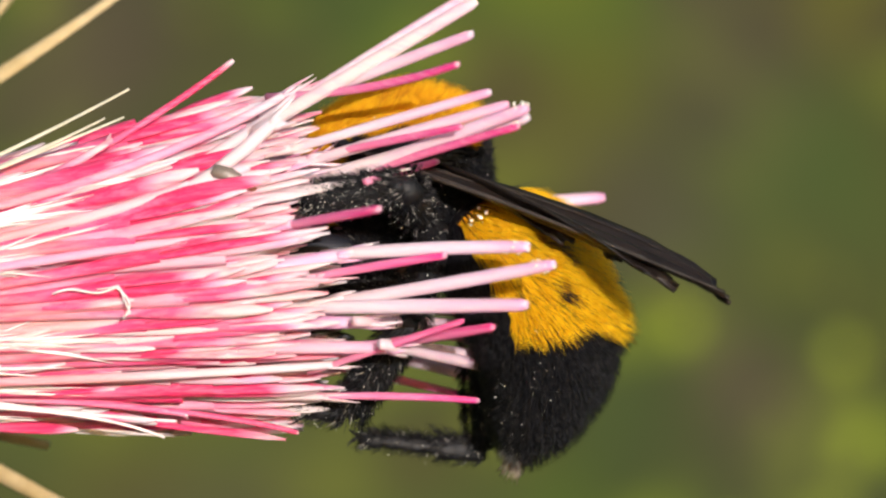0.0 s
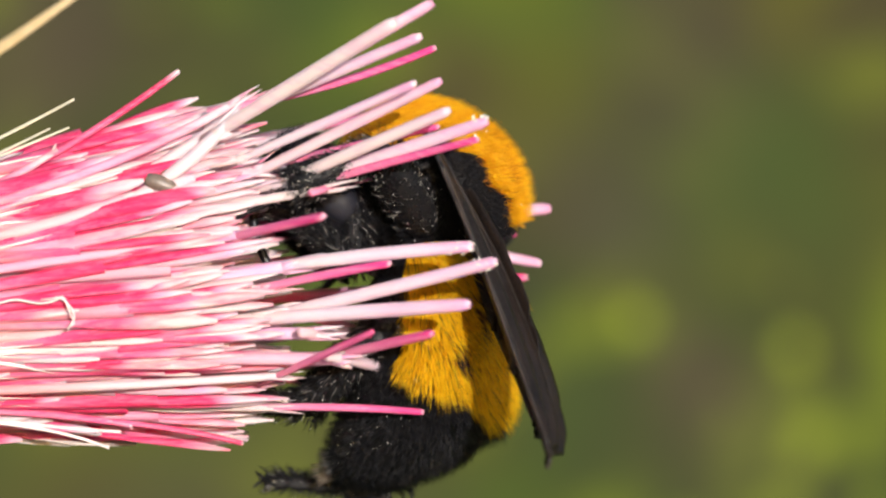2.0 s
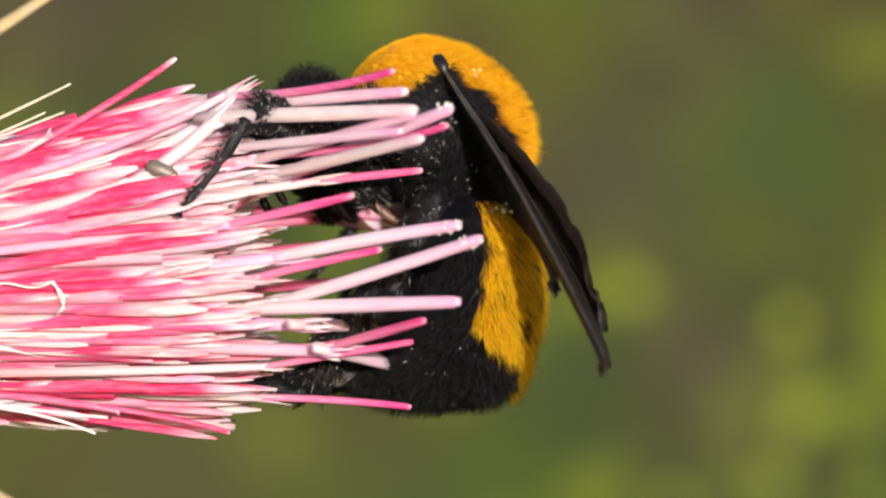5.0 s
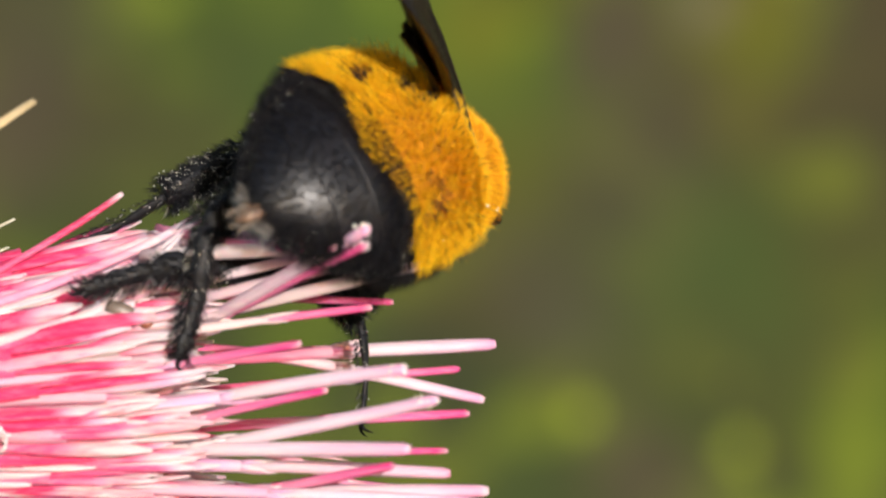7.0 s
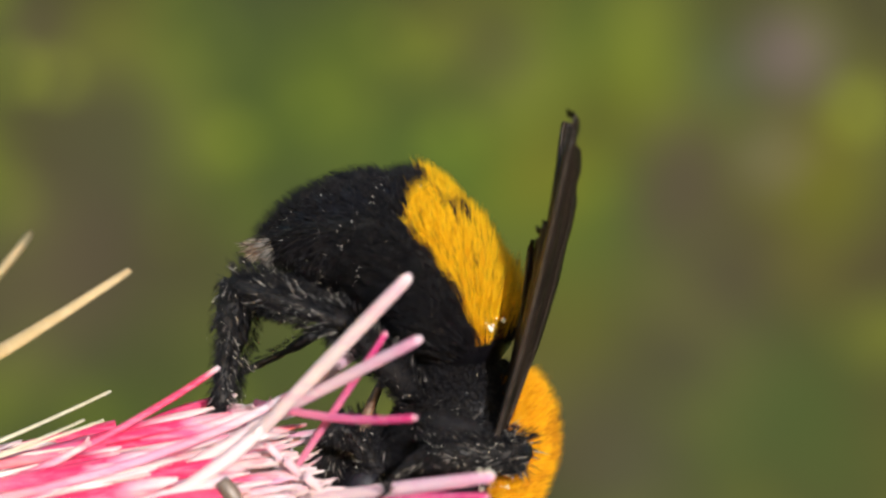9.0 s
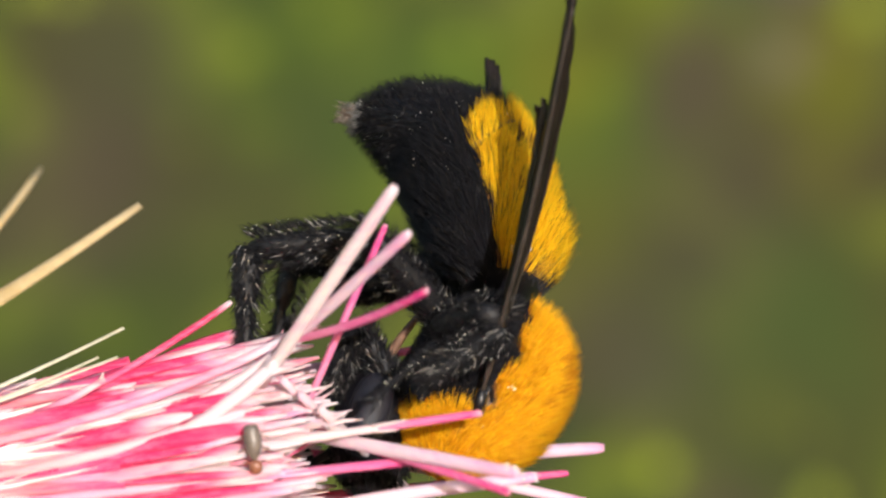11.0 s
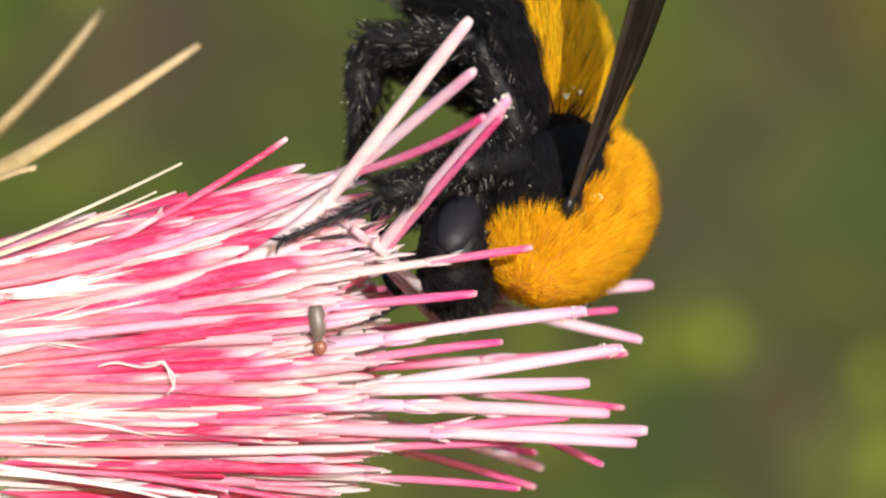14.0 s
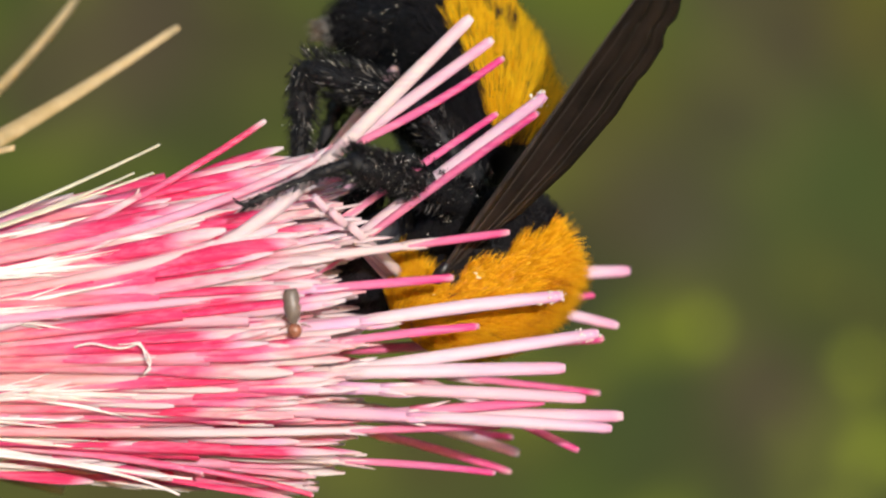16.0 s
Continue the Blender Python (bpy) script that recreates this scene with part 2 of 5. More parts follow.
# ---- backdrop and ground ----
def backdrop_material(spots):
    n = Nodes("glowing_blurred_greenery")
    geo = n.tree.nodes.new("ShaderNodeNewGeometry")
    pos = geo.outputs["Position"]

    def cloud(scale, shift):
        mp = n.tree.nodes.new("ShaderNodeMapping")
        mp.inputs["Location"].default_value = shift
        n.link(pos, mp.inputs["Vector"])
        t = n.add("ShaderNodeTexNoise", Scale=scale, Detail=1.0, Roughness=0.4)
        n.link(mp.outputs[0], t.inputs["Vector"])
        return t.outputs["Fac"]

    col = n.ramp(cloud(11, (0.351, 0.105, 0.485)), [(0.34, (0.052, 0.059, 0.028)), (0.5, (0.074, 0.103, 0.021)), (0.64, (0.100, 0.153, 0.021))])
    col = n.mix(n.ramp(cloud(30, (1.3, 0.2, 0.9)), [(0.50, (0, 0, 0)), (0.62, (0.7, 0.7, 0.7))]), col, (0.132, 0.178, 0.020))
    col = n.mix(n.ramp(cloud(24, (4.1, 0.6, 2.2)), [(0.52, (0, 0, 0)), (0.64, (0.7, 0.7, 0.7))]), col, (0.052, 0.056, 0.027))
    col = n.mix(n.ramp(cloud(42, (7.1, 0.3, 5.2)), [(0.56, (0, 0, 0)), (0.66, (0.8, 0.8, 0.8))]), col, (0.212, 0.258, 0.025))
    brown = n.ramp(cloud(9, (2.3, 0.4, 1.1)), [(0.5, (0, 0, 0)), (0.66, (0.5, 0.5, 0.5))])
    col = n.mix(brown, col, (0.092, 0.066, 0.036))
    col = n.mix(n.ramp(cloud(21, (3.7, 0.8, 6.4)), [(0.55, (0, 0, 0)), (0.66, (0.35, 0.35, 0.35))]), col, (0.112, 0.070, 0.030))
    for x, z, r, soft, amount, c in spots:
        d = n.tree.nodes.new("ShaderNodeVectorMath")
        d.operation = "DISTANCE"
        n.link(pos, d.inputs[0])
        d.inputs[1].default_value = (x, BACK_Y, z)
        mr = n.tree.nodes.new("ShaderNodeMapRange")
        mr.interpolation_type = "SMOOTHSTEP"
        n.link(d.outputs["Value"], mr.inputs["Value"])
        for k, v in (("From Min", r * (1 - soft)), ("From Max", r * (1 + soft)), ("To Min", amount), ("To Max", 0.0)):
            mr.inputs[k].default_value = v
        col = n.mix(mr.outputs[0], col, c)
    # the sheet glows by itself: the meadow's light and shade sit in its emission colour
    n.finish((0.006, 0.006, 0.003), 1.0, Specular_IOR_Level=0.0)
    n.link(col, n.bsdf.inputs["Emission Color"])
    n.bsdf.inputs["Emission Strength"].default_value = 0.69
    return n.mat


BACK_Y = 0.85
OLIVE = (0.191, 0.180, 0.018)
# the brightest yellow-green is for painted glints, far above a leaf's own colour
LEAF_GLINT, YELLOW, BROWN, GREEN, GREY, DUSTY = (0.765, 0.902, 0.045), (0.134, 0.135, 0.015), (0.094, 0.070, 0.046), (0.071, 0.104, 0.027), (0.111, 0.129, 0.072), (0.205, 0.147, 0.143)
SHADY = (0.058, 0.055, 0.028)
SPOTS = [  # x, z, radius, softness, amount, colour
    (0.1020, 0.0774, 0.0108, 0.8, 0.7, OLIVE),
    (0.0380, 0.0740, 0.0108, 0.8, 0.7, OLIVE),
    (0.0669, 0.0657, 0.0081, 0.8, 0.6, BROWN),
    (0.0926, 0.0789, 0.0054, 0.8, 0.6, DUSTY),
    (0.0990, 0.0532, 0.0094, 0.8, 0.4, OLIVE),
    (0.0701, 0.0697, 0.0094, 0.8, 0.6, BROWN),
    (0.0694, -0.0031, 0.0121, 0.9, 0.4, BROWN),
    (0.1051, 0.0021, 0.0121, 0.9, 0.6, GREEN),
    (-0.0841, 0.1085, 0.0081, 0.8, 0.7, BROWN),
    (0.0540, 0.0863, 0.0121, 0.8, 0.6, YELLOW),
    (0.0714, 0.0785, 0.0101, 0.8, 0.8, BROWN),
    (0.0962, 0.1037, 0.0081, 0.8, 0.9, DUSTY),
    (0.0813, 0.0992, 0.0067, 0.8, 0.6, GREY),
    (0.0406, 0.0287, 0.0108, 0.9, 0.6, BROWN),
    (0.0576, 0.0042, 0.0081, 0.9, 0.6, GREY),
    (0.0943, 0.0222, 0.0135, 0.9, 0.6, GREEN),
    (-0.0618, 0.0805, 0.0148, 0.9, 0.6, GREEN),
    (-0.0489, 0.0506, 0.0108, 0.9, 0.6, BROWN),
    (0.0288, 0.1016, 0.0094, 0.9, 0.5, BROWN),
    (-0.0056, 0.0659, 0.0162, 0.9, 0.6, GREEN),
    (0.1061, 0.0677, 0.0094, 0.8, 0.6, YELLOW),
    (0.0441, 0.0338, 0.0148, 0.9, 0.6, YELLOW),
    (0.0543, 0.0119, 0.0135, 0.9, 0.7, BROWN),
    (0.0937, 0.0189, 0.0162, 0.9, 0.6, GREEN),
    (0.0840, -0.0362, 0.0094, 0.9, 0.6, BROWN),
    (0.0461, -0.0391, 0.0121, 0.9, 0.5, GREEN),
    (0.0102, -0.0664, 0.0162, 0.9, 0.5, GREEN),
    (-0.0503, -0.0632, 0.0175, 0.9, 0.5, BROWN),
    (0.0770, -0.0364, 0.0081, 0.8, 0.7, BROWN),
    (0.0686, 0.0139, 0.0175, 0.9, 0.5, GREEN),
    (-0.0509, 0.0559, 0.0081, 0.9, 0.6, YELLOW),
    (-0.0248, 0.0554, 0.0094, 0.9, 0.5, GREEN),
    (0.0736, -0.0282, 0.0108, 0.9, 0.8, BROWN),
    (0.0763, 0.0459, 0.0175, 0.9, 0.6, BROWN),
    (-0.0976, -0.0429, 0.0121, 0.9, 0.5, GREEN),
    (-0.0894, 0.0393, 0.0162, 0.9, 0.6, BROWN),
    # sunlit glints painted as small over-bright points, which the lens blurs to discs
    (0.0991, -0.0272, 0.0030, 0.3, 0.9, LEAF_GLINT),
    (0.0615, -0.0186, 0.0030, 0.3, 0.45, LEAF_GLINT),
    (0.1019, -0.0488, 0.0040, 0.5, 0.42, LEAF_GLINT),
    (0.0953, -0.0662, 0.0046, 0.5, 0.39, LEAF_GLINT),
    (0.0709, -0.0702, 0.0032, 0.4, 0.39, LEAF_GLINT),
    (0.1155, -0.0695, 0.0040, 0.5, 0.28, LEAF_GLINT),
    (0.0826, -0.0402, 0.0027, 0.5, 0.17, LEAF_GLINT),
    (0.0991, -0.0536, 0.0040, 0.5, 0.35, LEAF_GLINT),
    (0.0846, -0.0462, 0.0024, 0.5, 0.17, LEAF_GLINT),
    (0.0969, -0.0109, 0.0022, 0.5, 0.2, LEAF_GLINT),
    (-0.0877, 0.0978, 0.0030, 0.4, 0.41, LEAF_GLINT),
    (-0.0783, 0.0967, 0.0030, 0.4, 0.44, LEAF_GLINT),
    (-0.0362, 0.0820, 0.0038, 0.4, 0.19, LEAF_GLINT),
    (-0.0398, 0.1050, 0.0032, 0.4, 0.19, LEAF_GLINT),
    (0.0149, 0.0837, 0.0040, 0.4, 0.19, LEAF_GLINT),
    (-0.0514, 0.0614, 0.0032, 0.4, 0.17, LEAF_GLINT),
    (0.1121, 0.0905, 0.0046, 0.5, 0.33, LEAF_GLINT),
    (-0.0888, 0.0675, 0.0035, 0.4, 0.17, LEAF_GLINT),
    (-0.0172, 0.0904, 0.0032, 0.4, 0.11, LEAF_GLINT),
    (0.0006, 0.1069, 0.0032, 0.4, 0.19, LEAF_GLINT),
    (0.0483, 0.0729, 0.0035, 0.5, 0.11, LEAF_GLINT),
    (0.0863, 0.0843, 0.0032, 0.5, 0.08, LEAF_GLINT),
    (-0.0706, 0.0541, 0.0175, 0.9, 0.6, BROWN),
    (-0.0751, 0.0537, 0.0162, 0.9, 0.5, BROWN),
    (-0.0691, 0.0460, 0.0162, 0.9, 0.4, BROWN),
    (0.0695, 0.0190, 0.0189, 0.9, 0.35, BROWN),
    (-0.0649, 0.0843, 0.0189, 0.9, 0.5, BROWN),
    (-0.0342, 0.1074, 0.0148, 0.9, 0.5, GREEN),
    (0.0830, -0.0484, 0.0175, 0.9, 0.45, BROWN),
    (0.0534, 0.0028, 0.0135, 0.9, 0.3, BROWN),
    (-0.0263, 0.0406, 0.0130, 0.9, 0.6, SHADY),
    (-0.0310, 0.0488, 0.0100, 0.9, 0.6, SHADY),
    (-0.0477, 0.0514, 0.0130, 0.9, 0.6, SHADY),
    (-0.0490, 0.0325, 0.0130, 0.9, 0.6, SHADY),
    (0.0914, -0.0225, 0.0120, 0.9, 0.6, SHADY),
]


def backdrop():
    # a gently curved sheet far behind, standing on the ground
    verts, faces = [], []
    cols, rows_ = 24, 8
    for i in range(cols + 1):
        for j in range(rows_ + 1):
            x = -1.6 + 3.2 * i / cols
            verts.append((x, BACK_Y + 0.0 * x, -0.5 + 1.4 * j / rows_))
    for i in range(cols):
        for j in range(rows_):
            a = i * (rows_ + 1) + j
            faces.append((a, a + rows_ + 1, a + rows_ + 2, a + 1))
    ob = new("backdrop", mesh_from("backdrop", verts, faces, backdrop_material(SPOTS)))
    tagged(ob, "soft out-of-focus green and brown meadow far behind", "backdrop", kind="structure")


def ground():
    n = Nodes("meadow_ground")
    col = n.ramp(n.noise(14, 5), [(0.3, (0.035, 0.05, 0.012)), (0.55, (0.07, 0.085, 0.02)), (0.75, (0.09, 0.065, 0.03))])
    n.bump(n.noise(60, 6), 0.8, 0.02)
    mat = n.finish(col, 0.95)
    r = 600.0
    ob = new("ground", mesh_from("ground", [(-r, -r, -0.5), (r, -r, -0.5), (r, r, -0.5), (-r, r, -0.5)], [(0, 1, 2, 3)], mat))
    tagged(ob, "mossy green and brown meadow ground", "ground", kind="structure")


backdrop()
ground()


# ---- the flower ----
BASE_X, COLLAR_X = -36.0, -6.0


def head_axis(x):
    """Height of the flower head's axis and its radius at x, in millimetres."""
    s = (x - BASE_X) / (COLLAR_X - BASE_X)
    return -6.15 + 2.4 * s, 5.1 + 3.95 * s


flower = new("thistle_flower")
flower.location = V(BASE_X, 0, -6.15)
tagged(flower, "pink and white thistle flower head with long florets", "flower")
FLOWER_AT = Vector(flower.location)


def corolla_soup(soup, pts, r0, r1, lobes, rng, lobe_len, flat=0.8):
    """A narrow corolla tube that widens to five pointed lobes."""
    n = len(pts)
    radii = []
    for i in range(n):
        s = i / (n - 1)
        radii.append(r0 + (r1 - r0) * max(0.0, (s - 0.45) / 0.55) ** 1.3)
    radii[-1] *= 0.86
    soup.tube(pts, radii, 8, 0.0, 0.9, flat=flat, cap=False)
    d = (pts[-1] - pts[-2]).normalized()
    side = d.orthogonal().normalized()
    other = d.cross(side)
    for k in range(lobes):
        w = 2 * math.pi * (k + rng.random() * 0.6) / lobes
        out = side * math.cos(w) + other * math.sin(w)
        length = lobe_len * rng.uniform(0.35, 1.2)
        a = pts[-1] + out * (r1 * 0.62) - d * (r1 * 1.2)
        b = a + d * length * 0.5 + out * (r1 * rng.uniform(0.05, 0.35))
        c = a + d * length + out * (r1 * rng.uniform(-0.1, 0.9)) + other * (r1 * rng.uniform(-0.4, 0.4))
        q = r1 * rng.uniform(0.30, 0.48)
        soup.tube(curve3(a, b, c, 5), [q, q, q * 0.95, q * 0.7, q * 0.12], 5, 0.8, 1.0, flat=0.42)


def limb_soup(soup, pts, r0, r1, rng, lobes, lobe_len):
    """A thin tube that opens into a fan of long, blunt, flattened lobes."""
    n = len(pts)
    radii = [r0 + (r1 - r0) * max(0.0, (i / (n - 1) - 0.4) / 0.6) ** 1.4 for i in range(n)]
    soup.tube(pts, radii, 7, 0.0, 0.62, flat=0.7, cap=False)
    d = (pts[-1] - pts[-2]).normalized()
    side = d.orthogonal().normalized()
    other = d.cross(side)
    for k in range(lobes):
        w = 2 * math.pi * (k + rng.random() * 0.7) / lobes
        out = side * math.cos(w) + other * math.sin(w)
        length = lobe_len * rng.uniform(0.62, 1.15) + r1 * 3.0
        a = pts[-1] + out * (r1 * 0.35) - d * (r1 * 4.0)
        b = a + d * (length * 0.55) + out * (r1 * rng.uniform(0.1, 0.7))
        c = a + d * length + out * (r1 * rng.uniform(-0.2, 1.1)) + other * (r1 * rng.uniform(-0.4, 0.4))
        q = r1 * (rng.uniform(0.5, 0.75) if lobes > 1 else 0.95)
        soup.tube(curve3(a, b, c, 9), [q * g for g in (0.2, 0.55, 0.82, 0.97, 1.0, 0.96, 0.88, 0.68, 0.24)], 6, 0.54, 1.0, flat=0.36 if lobes > 1 else 0.55)


def style_soup(soup, pts, r, blunt=True):
    n = len(pts)
    radii = [r * (0.82 + 0.18 * math.sin(i / (n - 1) * 3.0)) for i in range(n)]
    tail = pts[-1] - pts[-2]
    pts = pts + [pts[-1] + tail.normalized() * r * 0.9]
    radii = radii + [r * (0.55 if blunt else 0.15)]
    radii[-2] *= 0.98
    soup.tube(pts, radii, 8, 0.0, 1.0, flat=0.8)


def floret(tip, collar, width, corolla_mat, style_mat, bow=0.0, root=None, tip_width=None, lobe=2.0, r_tube=0.28, seed=0, bend=(0, 0, 0)):
    """One long floret: a corolla from the receptacle to its collar and the style that stands out of it to the tip (all in millimetres)."""
    rng = random.Random(seed)
    tip_v, collar_v = V(*tip), V(*collar)
    if root is None:
        cz, cr = head_axis(collar[0])
        bz, br = head_axis(BASE_X)
        k = min(1.0, math.hypot(collar[1], collar[2] - cz) / cr) * br / max(1e-6, math.hypot(collar[1], collar[2] - cz))
        root = (BASE_X, collar[1] * k, bz + (collar[2] - cz) * k)
    root_v = V(*root)
    d = (tip_v - collar_v).normalized()
    reach = (collar_v - root_v).length
    mid = collar_v - d * reach * 0.42
    soup = Soup()
    pts = [p - root_v for p in curve3(root_v, mid, collar_v, 12)]
    corolla_soup(soup, pts, r_tube * MM, width * 0.56 * MM, 5, rng, lobe * MM)
    cor = new("floret", soup.mesh("floret", corolla_mat))
    cor.parent = flower
    cor.location = root_v - FLOWER_AT
    soup = Soup()
    up = Vector((0, 0, 1))
    mid2 = (collar_v + tip_v) * 0.5 + up * bow * MM + V(*bend)
    pts = [p - collar_v for p in curve3(collar_v - d * 1.5 * MM, mid2, tip_v, 10)]
    style_soup(soup, pts, width * 0.5 * MM)
    style = part("style", soup.mesh("style", style_mat), cor)
    style.location = collar_v - root_v
    return style


FLORETS = {}


def pollen_crumbs(style, tip, collar, seed):
    """White pollen crumbs that stick to the end of a style."""
    rng = random.Random(seed)
    at = V(*tip) - V(*collar)
    back = at.normalized()
    places = [at + back * rng.uniform(-0.7, 0.25) * MM + Vector((rng.gauss(0, 1), rng.gauss(0, 1), rng.gauss(0, 1))) * 0.17 * MM for _ in range(30)]
    grains(places, style, 0.085)



def named_florets():
    """The long florets that stand clear of the brush."""
    FLORETS["up_pink"] = floret((3.04, -5, 9.98), (-6.54, -6, 4.9), 0.5, M_PALE, S_PINK, -0.9, seed=0)
    FLORETS["up_white"] = floret((1.24, -6, 11.92), (-7.11, -7, 3.6), 0.85, M_WHITE, S_WHITE, 0, seed=1)
    FLORETS["up_back"] = floret((0.75, 3, 13.97), (-6.91, 2, 4.35), 0.8, M_PALE, S_PALE, 0, seed=2)
    FLORETS["up_red"] = floret((2.72, -6.5, 7.03), (-5.51, -5.5, 1.46), 0.45, M_ROSE, S_PINK, 0, seed=3)
    FLORETS["up_lilac"] = floret((5.1, -7, 7.82), (-5.52, -5, -0.12), 0.8, M_WHITE, S_PALE, 0, seed=4)
    FLORETS["left_red"] = floret((-9.6, -4, 6.75), (-16.05, -4.5, 2.89), 0.42, M_ROSE, S_RED, -0.35, seed=5, lobe=0.4)
    FLORETS["a"] = floret((3.3, -7.5, 0.85), (-1.84, -7.5, 0.17), 0.5, M_WHITE, S_PINK, 0, seed=6)
    FLORETS["b"] = floret((0.33, -8, -1.52), (-6.63, -8.2, -2.11), 0.55, M_LILAC, S_PINK, 0, seed=7)
    FLORETS["c"] = floret((5.98, -7, -2.51), (-3.83, -7.5, -3.78), 0.8, M_LILAC, S_PALE, 0.2, seed=8)
    FLORETS["d"] = floret((1.67, -7.5, -4.08), (-5.16, -7.8, -4.87), 0.52, M_PALE, S_PINK, 0.1, seed=9)
    FLORETS["e"] = floret((7.88, -6.5, -4.51), (-4.29, -7, -6.23), 0.8, M_WHITE, S_PALE, -0.1, seed=10)
    FLORETS["f"] = floret((6.07, -7, -6.29), (-5.46, -7.6, -6.51), 0.85, M_WHITE, S_PALE, 0, seed=11)
    FLORETS["g"] = floret((7.14, -8, -7.84), (-2.79, -7.5, -7.4), 0.75, M_LILAC, S_PALE, 0.1, seed=12)
    FLORETS["h"] = floret((8.5, 5, -7.97), (0.5, 4, -6.98), 0.45, M_ROSE, S_PINK, 0, seed=13)
    FLORETS["i"] = floret((9.09, -7.5, -8.8), (-1.31, -6.5, -8.77), 0.85, M_LILAC, S_PALE, 0, seed=14)
    FLORETS["j"] = floret((8.52, -8.5, -9.39), (-1.45, -8, -8.81), 0.72, M_LILAC, S_PALE, 0.1, seed=15)
    FLORETS["k"] = floret((2.86, -6.5, -9.37), (-4.88, -7, -9.56), 0.45, M_WHITE, S_PINK, 0, seed=16)
    FLORETS["l"] = floret((7.22, 2, -10.94), (2.35, 2, -8.62), 0.5, M_ROSE, S_PINK, 0, seed=17)
    FLORETS["m"] = floret((2.56, -7, -11.79), (-5.15, -5.5, -11.29), 0.45, M_WHITE, S_PINK, 0.25, seed=18)
    FLORETS["n"] = floret((-7.05, -4, -13.11), (-12.75, -4.5, -11.88), 0.36, M_ROSE, S_RED, 0.3, seed=19, lobe=0.4)
    FLORETS["o"] = floret((10.01, 6, -1.23), (2.06, 5, -1.54), 0.85, M_PALE, S_PALE, 0, seed=20)
    FLORETS["p"] = floret((8.19, 6, -2.58), (1.13, 5, -3.1), 0.5, M_ROSE, S_PINK, 0, seed=21)
    FLORETS["q"] = floret((9.42, 5.5, -4.2), (2.06, 5, -2.47), 0.7, M_ROSE, S_PALE, 0, seed=22)
    FLORETS["r"] = floret((8.66, 6, -5), (1.13, 5, -5.29), 0.6, M_ROSE, S_PINK, 0, seed=23)
    FLORETS["s"] = floret((5.08, -7.5, -8.06), (-1.31, -7, -8.55), 0.6, M_ROSE, S_PINK, 0, seed=24)
    FLORETS["t0"] = floret((-9.04, -7.2, 0.98), (-12.01, -7.2, 0.12), 0.7, M_WHITE, S_WHITE, 0, seed=25, lobe=0.5)
    FLORETS["u"] = floret((3.57, 6, -12.33), (-3.54, 5, -10.28), 0.5, M_ROSE, S_PINK, 0.2, seed=26)
    FLORETS["v"] = floret((3.95, 7, -11.3), (-3.5, 6, -9.05), 0.7, M_ROSE, S_PALE, 0.2, seed=27)
    FLORETS["w"] = floret((3.68, 7.5, -10.51), (-3.52, 6.5, -9.37), 0.5, M_ROSE, S_PINK, 0, seed=28)
    FLORETS["x"] = floret((4.06, 6, 4.88), (-2.9, 6, 3.79), 0.5, M_ROSE, S_PINK, 0, seed=29)
    FLORETS["up_rose"] = floret((5.48, -7, 6.98), (-4.98, -5, -0.12), 0.5, M_ROSE, S_PINK, 0.2, seed=30)
    FLORETS["up_cream"] = floret((2.35, -5, 11.12), (-6.85, -5.5, 4.22), 0.7, M_WHITE, S_PALE, 0, seed=31)

    FLORETS["up_blush"] = floret((5.53, -7.97, 2.65), (-5.24, -6.20, 1.32), 0.7, M_PALE, S_PALE, 0, seed=50)
    FLORETS["up_pearl"] = floret((6.55, -7.97, 1.92), (-4.23, -6.20, 0.59), 0.75, M_WHITE, S_WHITE, 0, seed=51)
    FLORETS["up_shell"] = floret((4.67, -7.97, 3.34), (-6.11, -6.20, 2.01), 0.6, M_WHITE, S_PALE, 0, seed=52)
    pollen_crumbs(FLORETS["c"], (5.98, -7, -2.51), (-3.83, -7.5, -3.78), 0)
    pollen_crumbs(FLORETS["e"], (7.88, -6.5, -4.51), (-4.29, -7, -6.23), 1)
    pollen_crumbs(FLORETS["up_lilac"], (5.1, -7, 7.82), (-5.52, -5, -0.12), 2)

named_florets()

COROLLAS = [M_HOT, M_HOT, M_HOT, M_HOT, M_HOT, M_ROSE, M_ROSE, M_ROSE, M_PALE, M_PALE, M_WHITE, M_WHITE, M_LILAC]


